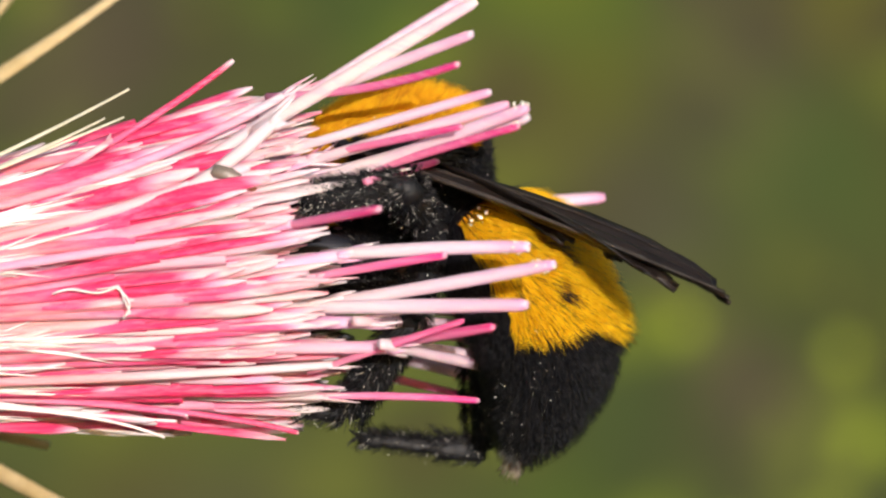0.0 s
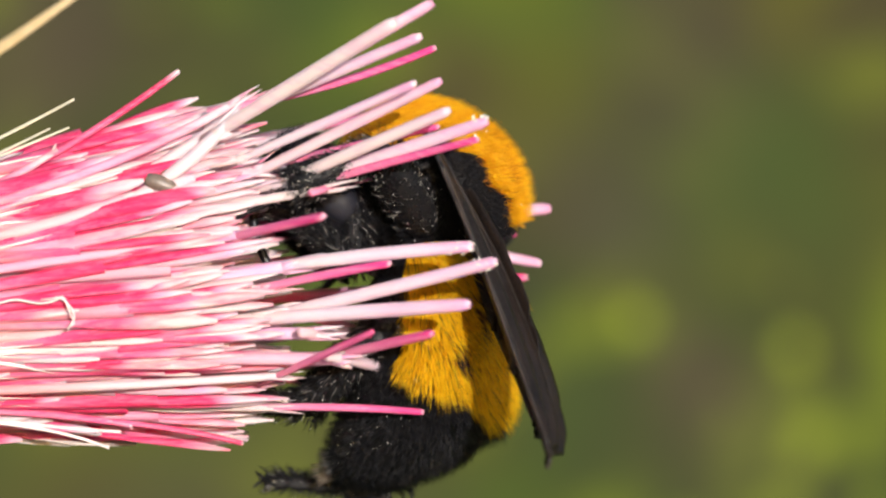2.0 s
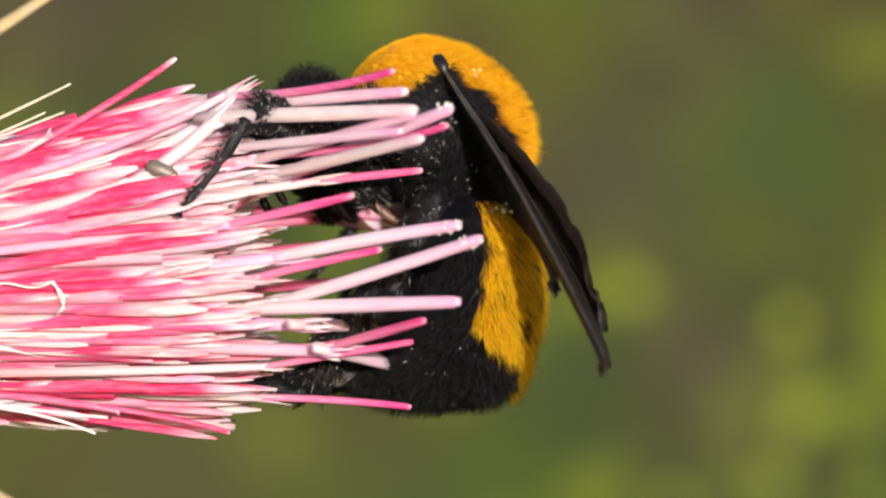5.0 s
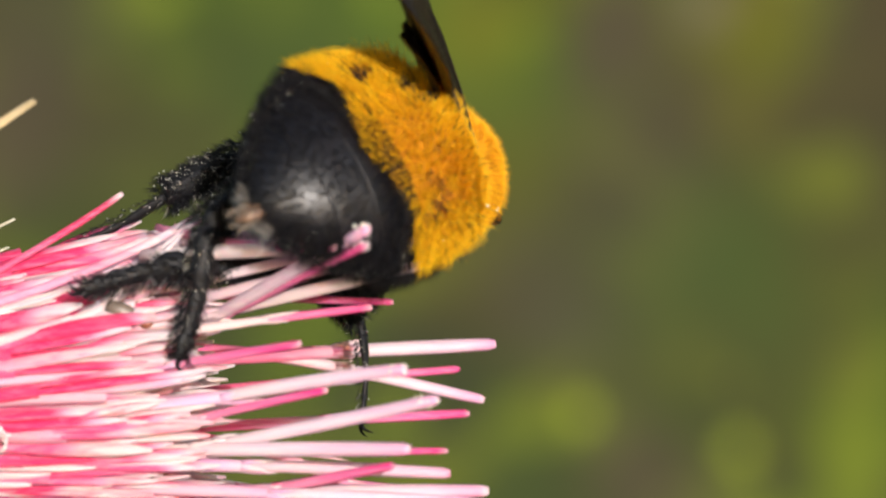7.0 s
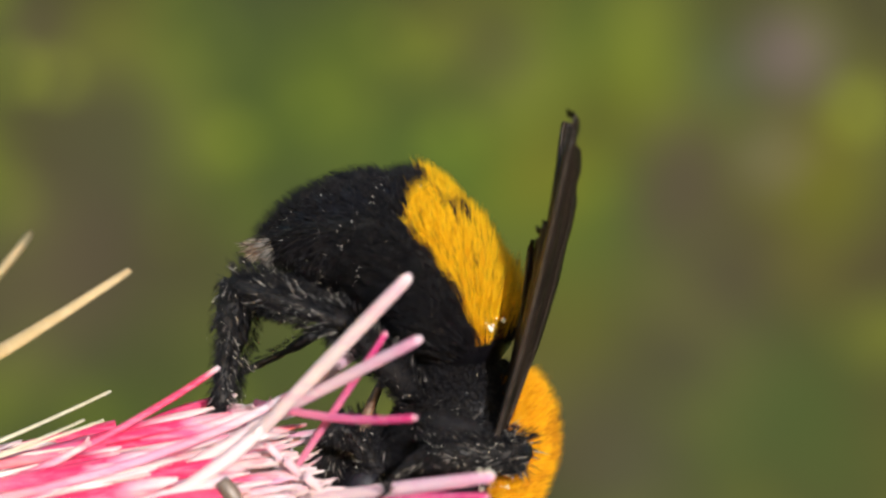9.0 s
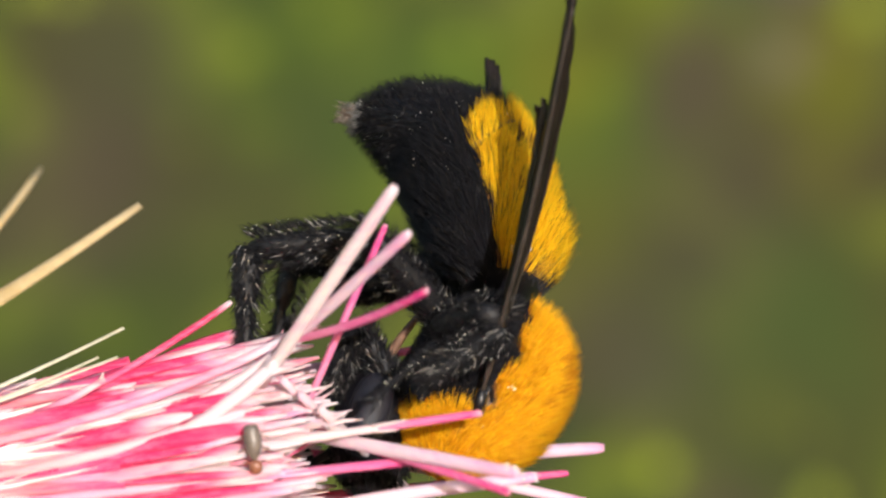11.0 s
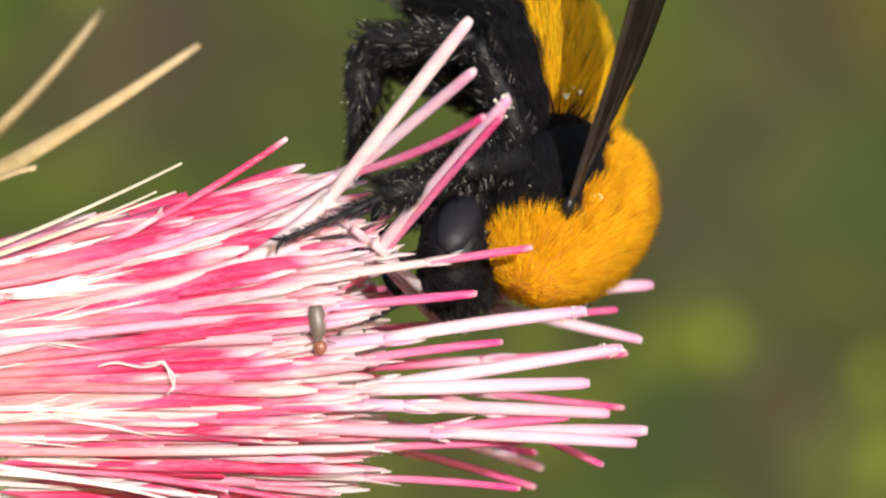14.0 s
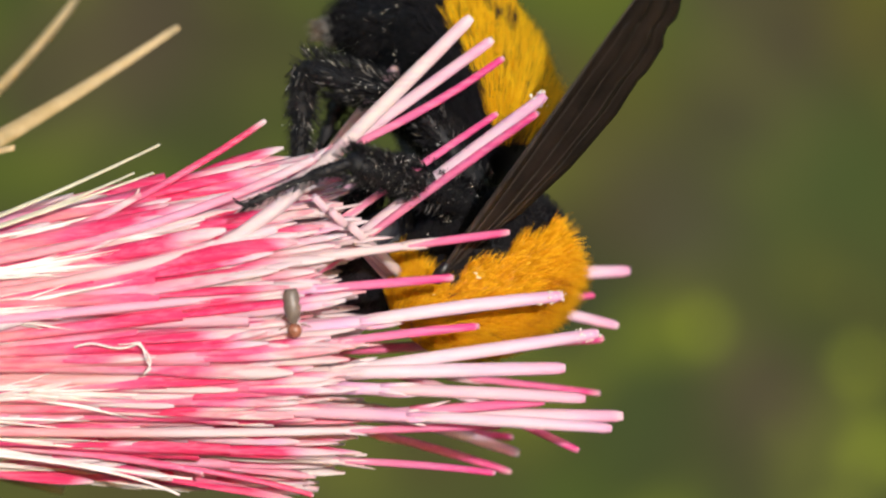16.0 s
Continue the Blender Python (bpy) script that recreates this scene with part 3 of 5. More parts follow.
def brush_floret(rng, rho, ang, soup):
    """One of the many florets of the brush, pointing along the head."""
    reach = rng.random()
    if reach < 0.52:
        x1 = rng.uniform(-7.6, -3.6) - 0.8 * rho
    elif reach < 0.80:
        x1 = rng.uniform(-12.5, -7.0)
    else:
        x1 = rng.uniform(-20.0, -12.0)
    length = rng.uniform(5.0, 8.5)
    cz, cr = head_axis(x1 - length)
    ez, er = head_axis(x1)
    bz, br = head_axis(BASE_X)
    jit = rng.gauss(0, 0.12)
    lift = max(0.0, math.sin(ang)) * rho * rng.uniform(-0.8, 0.5)
    root = V(BASE_X, math.cos(ang) * rho * br, bz + math.sin(ang) * rho * br)
    throat = V(x1 - length, math.cos(ang + jit) * rho * cr, cz + math.sin(ang + jit) * rho * cr + lift)
    end = V(x1, math.cos(ang + jit) * rho * er, ez + math.sin(ang + jit) * rho * er + lift)
    mid = throat.lerp(root, rng.uniform(0.3, 0.5)) - (end - throat) * 0.3 + V(0, math.cos(ang) * 0.3, rng.gauss(0, 0.3))
    pts = curve3(root, mid, throat, 9)
    limb_soup(soup, pts, rng.uniform(0.20, 0.32) * MM, rng.uniform(0.46, 0.70) * MM, rng, rng.choice((1, 4, 5, 5, 5)), length * MM)


def brush():
    rng = random.Random(11)
    # those that face the open side, each a piece of its own
    for i in range(255):
        ang = math.pi + rng.uniform(-1.45, 1.45)
        rho = 1.02 - 0.24 * rng.random() ** 1.2
        soup = Soup()
        brush_floret(rng, rho, ang, soup)
        root = soup.v[0].copy()
        soup.v = [v - root for v in soup.v]
        ob = new("floret", soup.mesh("floret", rng.choice(COROLLAS)))
        ob.parent = flower
        ob.location = root - FLOWER_AT
    # the rest of the brush, joined by colour
    for mat in (M_HOT, M_ROSE, M_PALE, M_WHITE):
        soup = Soup()
        for i in range(120):
            ang = rng.uniform(0, 2 * math.pi)
            rho = rng.random() ** 0.6 * (0.72 if abs(ang - math.pi) < 1.45 else 1.0)
            brush_floret(rng, rho, ang, soup)
        soup.v = [v - FLOWER_AT for v in soup.v]
        part("floret_mass", soup.mesh("floret_mass", mat), flower, "crowded pink and white florets inside the head", "stuff")


brush()


def bristles():
    """Tufts of fine white pappus between the florets: needles that fan out of one point."""
    rng = random.Random(14)
    soup = Soup()
    for i in range(28):
        ang = math.pi + rng.uniform(-1.5, 1.5)
        x0 = rng.uniform(-30, -19)
        k = rng.uniform(1.02, 1.08)
        z0, r0 = head_axis(x0)
        a = V(x0, math.cos(ang) * r0 * k, z0 + math.sin(ang) * r0 * k)
        tilt = rng.gauss(0, 0.05)
        for j in range(rng.randint(5, 11)):
            x1 = x0 + rng.uniform(3.5, 7.5)
            z1, r1 = head_axis(x1)
            w = ang + tilt + rng.gauss(0, 0.055)
            h = k + rng.uniform(-0.02, 0.05)
            c = V(x1, math.cos(w) * r1 * h, z1 + math.sin(w) * r1 * h)
            b = a.lerp(c, 0.5) + V(0, rng.uniform(-0.2, 0.0), rng.gauss(0, 0.08))
            q = rng.uniform(0.7, 1.3)
            soup.tube(curve3(a, b, c, 5), [q * g * MM for g in (0.05, 0.11, 0.10, 0.06, 0.012)], 4)
    soup.v = [v - FLOWER_AT for v in soup.v]
    part("pappus", soup.mesh("pappus", M_BRISTLE), flower, "fine white pappus bristles", "stuff")


bristles()


def loose_thread():
    """A curled white thread caught on the florets."""
    soup = Soup()
    pts = []
    for i in range(26):
        s = i / 25
        if s < 0.45:
            q = V(-19.3 + 5.0 * s / 0.45 * 0.65, -8.6, -5.15 + 0.55 * math.sin(s * 14) * 0.3 + 0.35 * s)
        else:
            w = (s - 0.45) / 0.55
            q = V(-16.05 + 0.75 * math.sin(w * 2.6), -8.8, -4.85 - 1.75 * w)
        pts.append(q)
    soup.tube(pts, [0.065 * MM] * 26, 5)
    soup.tube([p + V(0.12 * math.sin(i * 0.5), -0.05, 0.2 * math.cos(i * 0.31)) for i, p in enumerate(pts[8:])], [0.05 * MM] * 18, 4)
    soup.v = [v - FLOWER_AT for v in soup.v]
    part("loose_thread", soup.mesh("loose_thread", M_BRISTLE), flower, "curled white thread on the florets")


loose_thread()


def spear(soup, a, b, c, r0, r1, flat=0.5):
    pts = curve3(V(*a), V(*b), V(*c), 12)
    soup.tube(pts, [(r0 + (r1 - r0) * (i / 11) ** 0.8) * MM for i in range(12)], 8, flat=flat)


def bract(a, b, c, r0, r1, mat=None, name="bract", label=""):
    soup = Soup()
    spear(soup, a, b, c, r0, r1)
    soup.v = [v - FLOWER_AT for v in soup.v]
    return part(name, soup.mesh(name, mat or M_STRAW), flower, label)


def involucre():
    """The green cup below the florets, with its rows of bracts, and the stem."""
    soup = Soup()
    xs = [-49, -48, -46, -43, -39, -35, -31, -28.5]
    rs = [1.2, 3.4, 5.6, 6.9, 7.2, 6.9, 6.3, 5.6]
    soup.tube([V(x, 0, head_axis(x)[0]) for x in xs], [r * MM for r in rs], 28)
    soup.v = [v - FLOWER_AT for v in soup.v]
    part("involucre", soup.mesh("involucre", M_GREEN), flower, "green cup of overlapping bracts")
    rng = random.Random(3)
    for row in range(5):
        x0 = -46 + row * 3.6
        for k in range(18):
            w = 2 * math.pi * (k + 0.5 * (row % 2)) / 18
            r = 6.6 + (0.4 if row < 4 else 0.0)
            z0 = head_axis(x0)[0]
            x1 = min(x0 + rng.uniform(7, 8.5), -24.4)
            a = (x0, math.cos(w) * r * 0.97, z0 + math.sin(w) * r * 0.97)
            b = (x0 + 3.5, math.cos(w) * (r + 0.7), z0 + math.sin(w) * (r + 0.7))
            c = (x1, math.cos(w) * (r + 0.1), z0 + math.sin(w) * (r + 0.1))
            bract(a, b, c, 1.05, 0.08, M_GREEN)
    soup = Soup()
    pts = curve3(V(-48, 0, -7.1), V(-120, 0, -14), V(-160, 0, -510), 30)
    soup.tube(pts, [1.7 * MM + 0.6 * MM * i / 29 for i in range(30)], 12)
    soup.v = [v - FLOWER_AT for v in soup.v]
    part("stem", soup.mesh("stem", M_STEM), flower, "green stem")


involucre()
bract((-29.14, 2, 3.43), (-22.87, 8, 6.98), (-15.05, 12, 12.61), 0.95, 0.25, M_STRAW, "bract", "dry straw-coloured spiny bract")
bract((-30.85, 6, 3.48), (-24.71, 14, 9.09), (-21.45, 22, 15.02), 1.1, 0.4, M_STRAW, "bract", "dry straw-coloured spiny bract")
bract((-26.64, -4, 0.63), (-20.83, -5, 2.73), (-15.06, -4.5, 5.56), 0.2, 0.09, M_DULL, "bristle", "")
bract((-26.23, -5, 0.33), (-20.48, -5.5, 2.13), (-15.33, -5.5, 4.04), 0.2, 0.07, M_DULL, "bristle", "")
bract((-26.28, -4.5, 0.33), (-20.23, -5, 2.28), (-16.38, -5, 4.05), 0.2, 0.07, M_DULL, "bristle", "")
bract((-29.14, 2, -11.08), (-25.4, 8, -12.45), (-21.63, 12, -13.71), 0.7, 0.3, M_STRAW, "bract", "dry straw-coloured spiny bract")
bract((-30.37, 2, -10.46), (-25.09, 8, -14.5), (-19.21, 14, -18.39), 0.7, 0.4, M_STRAW, "bract", "dry straw-coloured spiny bract")
bract((-26.53, -5, -10.17), (-18.35, -6, -11.63), (-13.27, -6, -12.16), 0.22, 0.08, M_BRISTLE, "bristle", "")
bract((-25.27, -5.5, -10.75), (-17.45, -6, -11.33), (-13.93, -6, -13), 0.2, 0.08, M_BRISTLE, "bristle", "")
bract((-29.6, 6, 3.48), (-25.32, 4, 5.32), (-23.52, 3, 5.55), 0.5, 0.2, M_STRAW, "bract", "dry straw-coloured spiny bract")


# ---- the bumblebee ----
bee = new("bumblebee")
tagged(bee, "large black bumblebee with orange-yellow furry bands, dusted with pollen", "bee")


def shell(name, rings, material, seg=28, second=None, where=None):
    """A closed body from rings of (centre, across, up, half width, half height)."""
    verts, faces = [], []
    for c, across, up, w, h in rings:
        for k in range(seg):
            t = 2 * math.pi * k / seg
            verts.append(c + across * (math.cos(t) * w) + up * (math.sin(t) * h))
    for i in range(len(rings) - 1):
        for k in range(seg):
            k2 = (k + 1) % seg
            faces.append((i * seg + k, i * seg + k2, (i + 1) * seg + k2, (i + 1) * seg + k))
    faces.append(tuple(reversed(range(seg))))
    faces.append(tuple((len(rings) - 1) * seg + k for k in range(seg)))
    me = mesh_from(name, verts, faces, material)
    if second:
        me.materials.append(second)
        for p in me.polygons:
            p.material_index = 1 if where(p.center) else 0
    return me


def fur(name, places, parent, material, label, w=0.035):
    """Hair by hair: thin three-sided spikes, bent once. places: root, tip direction times length, sag."""
    verts, faces = [], []
    rng = random.Random(len(places))
    for p, hair, sag in places:
        side = hair.orthogonal().normalized()
        other = hair.cross(side).normalized()
        i = len(verts)
        for k in range(3):
            t = 2 * math.pi * k / 3
            verts.append(p + (side * math.cos(t) + other * math.sin(t)) * (w * MM))
        m = p + hair * 0.55 + sag * 0.2
        for k in range(3):
            t = 2 * math.pi * k / 3
            verts.append(m + (side * math.cos(t) + other * math.sin(t)) * (w * 0.75 * MM))
        verts.append(p + hair + sag)
        for k in range(3):
            k2 = (k + 1) % 3
            faces.append((i + k, i + k2, i + 3 + k2, i + 3 + k))
            faces.append((i + 3 + k, i + 3 + k2, i + 6))
    return part(name, mesh_from(name, verts, faces, material), parent, label, "stuff")


def scatter(n, rng, rings_at, hair_len, lean, keep):
    """Hairs over a lofted body. rings_at(s) gives centre, across, up, w, h and the way back; keep(s, t, n) tells the kind or None."""
    out = {}
    length_at = hair_len if callable(hair_len) else (lambda s: hair_len)
    for _ in range(n):
        s, t = rng.random(), rng.uniform(0, 2 * math.pi)
        c, across, up, w, h, back = rings_at(s)
        if rng.random() > (w / 6.2e-3) * 1.05 + 0.12:
            continue
        p = c + across * (math.cos(t) * w) + up * (math.sin(t) * h)
        nrm = (across * (math.cos(t) / max(w, 1e-6)) + up * (math.sin(t) / max(h, 1e-6))).normalized()
        kind = keep(s, t, p)
        if kind is None:
            continue
        j = Vector((rng.gauss(0, 1), rng.gauss(0, 1), rng.gauss(0, 1))) * 0.14
        j += noise.noise_vector(p * 520) * 0.32
        length = length_at(s) * rng.uniform(0.6, 1.3) * MM
        d = (nrm + back * lean + j).normalized()
        sag = back * (length * 0.25 * rng.random())
        out.setdefault(kind, []).append((p - nrm * 0.05 * MM, d * length, sag))
    return out


# thorax: a furry ball, orange-yellow above and round the collar, black below and behind the wing roots
def thorax_ring(s):
    x = 5.3 - 10.5 * s
    r = math.sqrt(max(0.0, 1 - ((s - 0.5) * 2) ** 2)) ** 0.85
    across, up = Vector((0, 1, 0)), Vector((0, 0, 1))
    return V(x, 0, 0.25 * math.sin(s * math.pi)), across, up, 3.7 * r * MM + 1e-5, 3.95 * r * MM + 1e-5, Vector((-1, 0, -0.1))


def thorax_kind(s, t, p):
    x, z = p.x / MM, p.z / MM
    y = abs(p.y / MM)
    limit = 2.35 - 4.0 * max(0.0, min(1.0, (x - 2.2) / 1.5)) - 0.9 * max(0.0, min(1.0, (-x - 2.0) / 2.0))
    if z > limit + 0.3 * math.sin(x * 2.1 + y):
        # streaky noise picks which hairs are the darker amber
        worn = noise.noise(Vector((p.x * 240, p.y * 800, p.z * 600))) + 0.6 * noise.noise(p * 1700)
        if worn > 0.30 + 0.25 * min(1.0, y / 3.0) and x < 2.5:
            return "amber"
        return "orange"
    return "black"


def build_thorax():
    th = part("thorax", shell("thorax", [thorax_ring(i / 22)[:5] for i in range(23)], M_CUTICLE, 40, M_ORANGE_SKIN, lambda p: thorax_kind(0, 0, p) != "black"), bee, "round thorax with dense fur")
    rng = random.Random(21)
    kinds = scatter(64000, rng, thorax_ring, 1.1, 0.5, thorax_kind)
    kinds["black"] = [(p, hair * 0.55, sag * 0.5) for p, hair, sag in kinds["black"]]
    fur("orange_fur", kinds["orange"], th, F_ORANGE, "dense orange-yellow fur", 0.020)
    fur("amber_fur", kinds["amber"], th, F_AMBER, "darker amber patches in the fur", 0.020)
    fur("black_fur", kinds["black"], th, F_BLACK, "short black fur", 0.022)
    spots = []
    for _ in range(1300):
        s, t = rng.random(), rng.uniform(0, 2 * math.pi)
        c, a, u, w, h, b = thorax_ring(s)
        q = rng.uniform(0.4, 1.0) * MM
        p = c + a * (math.cos(t) * (w + q)) + u * (math.sin(t) * (h + q))
        if p.z < 1.0 * MM and (p.y > 0 or rng.random() < 0.12) and rng.random() < 0.3 + 0.7 * (math.sin(p.x * 900 + p.z * 700) > 0.2) or rng.random() < 0.02:
            spots.append(p)
    grains(spots[::4], th, 0.034)
    for x, y, z in ((0.6, 3.3, 3.1), (-4.3, 1.5, 2.5), (0.7, -3.3, 3.1), (-4.6, -0.6, 2.3)):
        grains([V(x, y, z) + Vector((rng.gauss(0, 1), rng.gauss(0, 1), rng.gauss(0, 1))) * 0.12 * MM for _ in range(5)], th, 0.11)


build_thorax()

# abdomen: a thick body that curls under, orange-yellow in front, black behind
ABD_LEN, ABD_CURL, ABD_JOINT = 15.6, radians(60), 0.56
ABD_W = [(0.0, 1.2), (0.06, 3.6), (0.16, 5.0), (0.3, 5.7), (0.48, 5.85), (0.64, 5.35), (0.78, 4.3), (0.9, 2.7), (0.97, 1.4), (1.0, 0.4)]


def abdomen_ring(s):
    th = ABD_CURL * s
    r = ABD_LEN / ABD_CURL
    c = V(-r * math.sin(th), 0, -r * (1 - math.cos(th)))
    back = Vector((-math.cos(th), 0, -math.sin(th)))
    up = Vector((-math.sin(th), 0, math.cos(th)))
    w = float(np.interp(s, [a for a, _ in ABD_W], [b for _, b in ABD_W]))
    w *= 1 + 0.018 * math.sin(s * 2 * math.pi * 6.2)
    return c, Vector((0, 1, 0)), up, w * MM, w * 0.59 * MM, back


def abdomen_kind(s, t, p):
    dorsal = math.sin(t)
    if 0.07 < s < 0.50 + 0.085 * max(0.0, dorsal) + 0.022 * math.sin(t * 5) and dorsal > -0.02 + 0.1 * abs(math.sin(s * 20)):
        patch = noise.noise(Vector((p.x * 260, p.y * 1100, p.z * 520))) + 0.5 * noise.noise(p * 1900)
        seam = abs(math.sin((s - 0.04) * math.pi / 0.2))
        if s > 0.1 and patch > 0.30 + 0.25 * seam:
            return "black"
        if s > 0.1 and int(s * 977 + t * 131) % 9 == 0:
            return "black"
        return "orange"
    if s > 0.975 and dorsal < 0.3:
        return "grey"
    return "black" if s < 0.60 else "rear"


def rounded_end(q):
    c, across, up, w, h, back = abdomen_ring(0.585)
    k = math.sqrt(1 - q * q)
    return c + back * (2.0 * MM * q), across, up, w * k, h * k


def on_orange(p):
    """Whether a place on the front half lies under the orange fur."""
    s = math.atan2(-p.x, ABD_LEN * MM / ABD_CURL + p.z) / ABD_CURL
    c, across, up, w, h, back = abdomen_ring(max(0.0, min(1.0, s)))
    return 0.08 < s < 0.53 and (p - c).dot(up) > 0.05 * h


# two stiff pieces, jointed in the middle so that the abdomen can curl
abdomen = part("abdomen", shell("abdomen", [abdomen_ring(i / 40)[:5] for i in range(24)] + [rounded_end(q) for q in (0.3, 0.55, 0.75, 0.9, 0.97)], M_CUTICLE, 40, M_ORANGE_SKIN, on_orange), bee, "front half of the abdomen with orange-yellow fur")
tail = part("abdomen_tip", shell("abdomen_tip", [abdomen_ring(i / 40)[:5] for i in range(20, 41)], M_CUTICLE), bee, "shiny black hind half of the abdomen")


def dress_abdomen():
    rng = random.Random(8)
    kinds = scatter(64000, rng, abdomen_ring, lambda s: 1.75 if s < 0.2 else 1.25 if s < 0.6 else 0.8, 1.0, abdomen_kind)
    fur("orange_fur", kinds["orange"], abdomen, F_YELLOW, "long orange-yellow fur", 0.022)
    # the rounded end that shows when the joint opens
    for _ in range(5000):
        q, t = rng.uniform(0.0, 0.9), rng.uniform(0, 2 * math.pi)
        c, a, u, w, h = rounded_end(q)
        nrm = a * math.cos(t) + u * math.sin(t)
        back = abdomen_ring(0.585)[5]
        kinds["black"].append((c + a * (math.cos(t) * w) + u * (math.sin(t) * h), (nrm * (1 - q * 0.5) + back * 0.9).normalized() * rng.uniform(0.6, 1.1) * MM, back * 0.1 * MM))
    fur("black_fur", kinds["black"][::2], abdomen, F_BLACK, "sparse black fur", 0.022)
    fur("black_fur", kinds["rear"][::3], tail, F_BLACK, "sparse black fur", 0.022)
    fur("grey_fur", kinds["grey"], tail, F_GREY, "pale hair tuft at the tip", 0.032)
    c, a, u, w, h, back = abdomen_ring(1.0)
    soup = Soup()
    soup.tube([c - back * 1.2 * MM, c, c + back * 0.7 * MM, c + back * 1.1 * MM], [0.75 * MM, 0.6 * MM, 0.36 * MM, 0.05 * MM], 12, flat=0.7)
    part("sting_sheath", soup.mesh("sting_sheath", M_JOINT), tail, "pale brown tip")
    tuft = []
    for _ in range(190):
        t, q = rng.uniform(0, 2 * math.pi), rng.uniform(-1.0, 0.9)
        nrm = a * math.cos(t) + u * math.sin(t)
        tuft.append((c + back * (q * MM) + nrm * (0.42 * MM), (nrm * 0.4 + back).normalized() * rng.uniform(0.4, 0.85) * MM, back * 0.1 * MM))
    fur("tip_fur", tuft, tail, F_TAN, "pale brown hair tuft at the tip", 0.03)
    spots = []
    for _ in range(1100):
        s, t = rng.uniform(0.5, 1.0), rng.uniform(0, 2 * math.pi)
        c, a, u, w, h, b = abdomen_ring(s)
        if math.sin(t) < 0.6 and rng.random() < 0.35 + 0.65 * (math.sin(s * 40 + t * 3) > 0.3):
            q = rng.uniform(0.3, 0.8) * MM
            spots.append(c + a * (math.cos(t) * (w + q)) + u * (math.sin(t) * (h + q)))
    grains(spots[::3], tail, 0.03)
    for s, t in ((0.12, 0.4), (0.12, 2.75)):
        c, a, u, w, h, b = abdomen_ring(s)
        q = c + a * (math.cos(t) * (w + 0.3 * MM)) + u * (math.sin(t) * (h + 0.3 * MM))
        grains([q + Vector((rng.gauss(0, 1), rng.gauss(0, 1), rng.gauss(0, 1))) * 0.25 * MM for _ in range(9)], abdomen, 0.12)
    # grooves between the plates of the black half
    for s in (0.58, 0.70, 0.82):
        soup = Soup()
        c, a, u, w, h, b = abdomen_ring(s)
        pts = [c + a * (math.cos(t) * w * 1.004) + u * (math.sin(t) * h * 1.004) for t in (math.pi * 2 * k / 30 for k in range(31))]
        soup.tube(pts, [0.09 * MM] * 31, 5)
        part("tergite_rim", soup.mesh("tergite_rim", M_CUTICLE), tail)


dress_abdomen()


# head with eyes, feelers and tongue
def head_ring(s):
    x = 2.3 - 4.4 * s
    r = math.sqrt(max(0.0, 1 - ((s - 0.5) * 2) ** 2)) ** 0.8
    return V(x, 0, -0.4), Vector((0, 1, 0)), Vector((0, 0, 1)), 3.1 * r * MM + 1e-5, 3.5 * r * MM + 1e-5, Vector((-1, 0, -0.4))


head = part("head", shell("head", [head_ring(i / 16)[:5] for i in range(17)], M_CUTICLE), bee, "black head", m=pose(4.4 * MM, 0, -3.9 * MM, 0, 80, 0))


def dress_head():
    rng = random.Random(4)
    kinds = scatter(5200, rng, head_ring, 0.8, 0.3, lambda s, t, p: "black" if abs(p.y) < 2.4 * MM else None)
    fur("black_fur", kinds["black"], head, F_BLACK, "black fur", 0.03)
    for side in (1, -1):
        rings = []
        for i in range(11):
            s = i / 10
            r = math.sqrt(max(0.0, 1 - ((s - 0.5) * 2) ** 2))
            rings.append((V(-0.1, side * 2.55, 1.9 - 4.4 * s), Vector((1, 0, 0)), Vector((0, 1, 0)), 1.15 * r * MM + 1e-5, 0.85 * r * MM + 1e-5))
        part("eye", shell("eye", rings, M_EYE, 16), head, "satin black eye")
        soup = Soup()
        soup.tube(curve3(V(2.0, side * 0.8, 0.6), V(3.0, side * 1.2, 1.6), V(3.4, side * 1.4, 1.6), 7), [0.22 * MM] * 7, 8)
        soup.tube(curve3(V(3.4, side * 1.4, 1.6), V(4.8, side * 1.8, 0.4), V(5.0, side * 2.0, -2.0), 12), [0.24 * MM] * 11 + [0.1 * MM], 8)
        part("antenna", soup.mesh("antenna", M_CUTICLE), head, "elbowed black antenna")
        soup = Soup()
        soup.tube(curve3(V(1.5, side * 1.0, -3.0), V(2.2, side * 0.9, -4.2), V(2.0, side * 0.2, -5.0), 7), [0.5 * MM, 0.55 * MM, 0.5 * MM, 0.4 * MM, 0.3 * MM, 0.2 * MM, 0.08 * MM], 8)
        part("mandible", soup.mesh("mandible", M_CUTICLE), head)
    soup = Soup()
    soup.tube(curve3(V(0.8, 0, -3.4), V(0.6, 0, -6.0), V(-0.6, 0, -8.2), 9), [0.4 * MM - 0.035 * MM * i for i in range(9)], 8)
    part("proboscis", soup.mesh("proboscis", M_JOINT), head, "brown tongue")


dress_head()


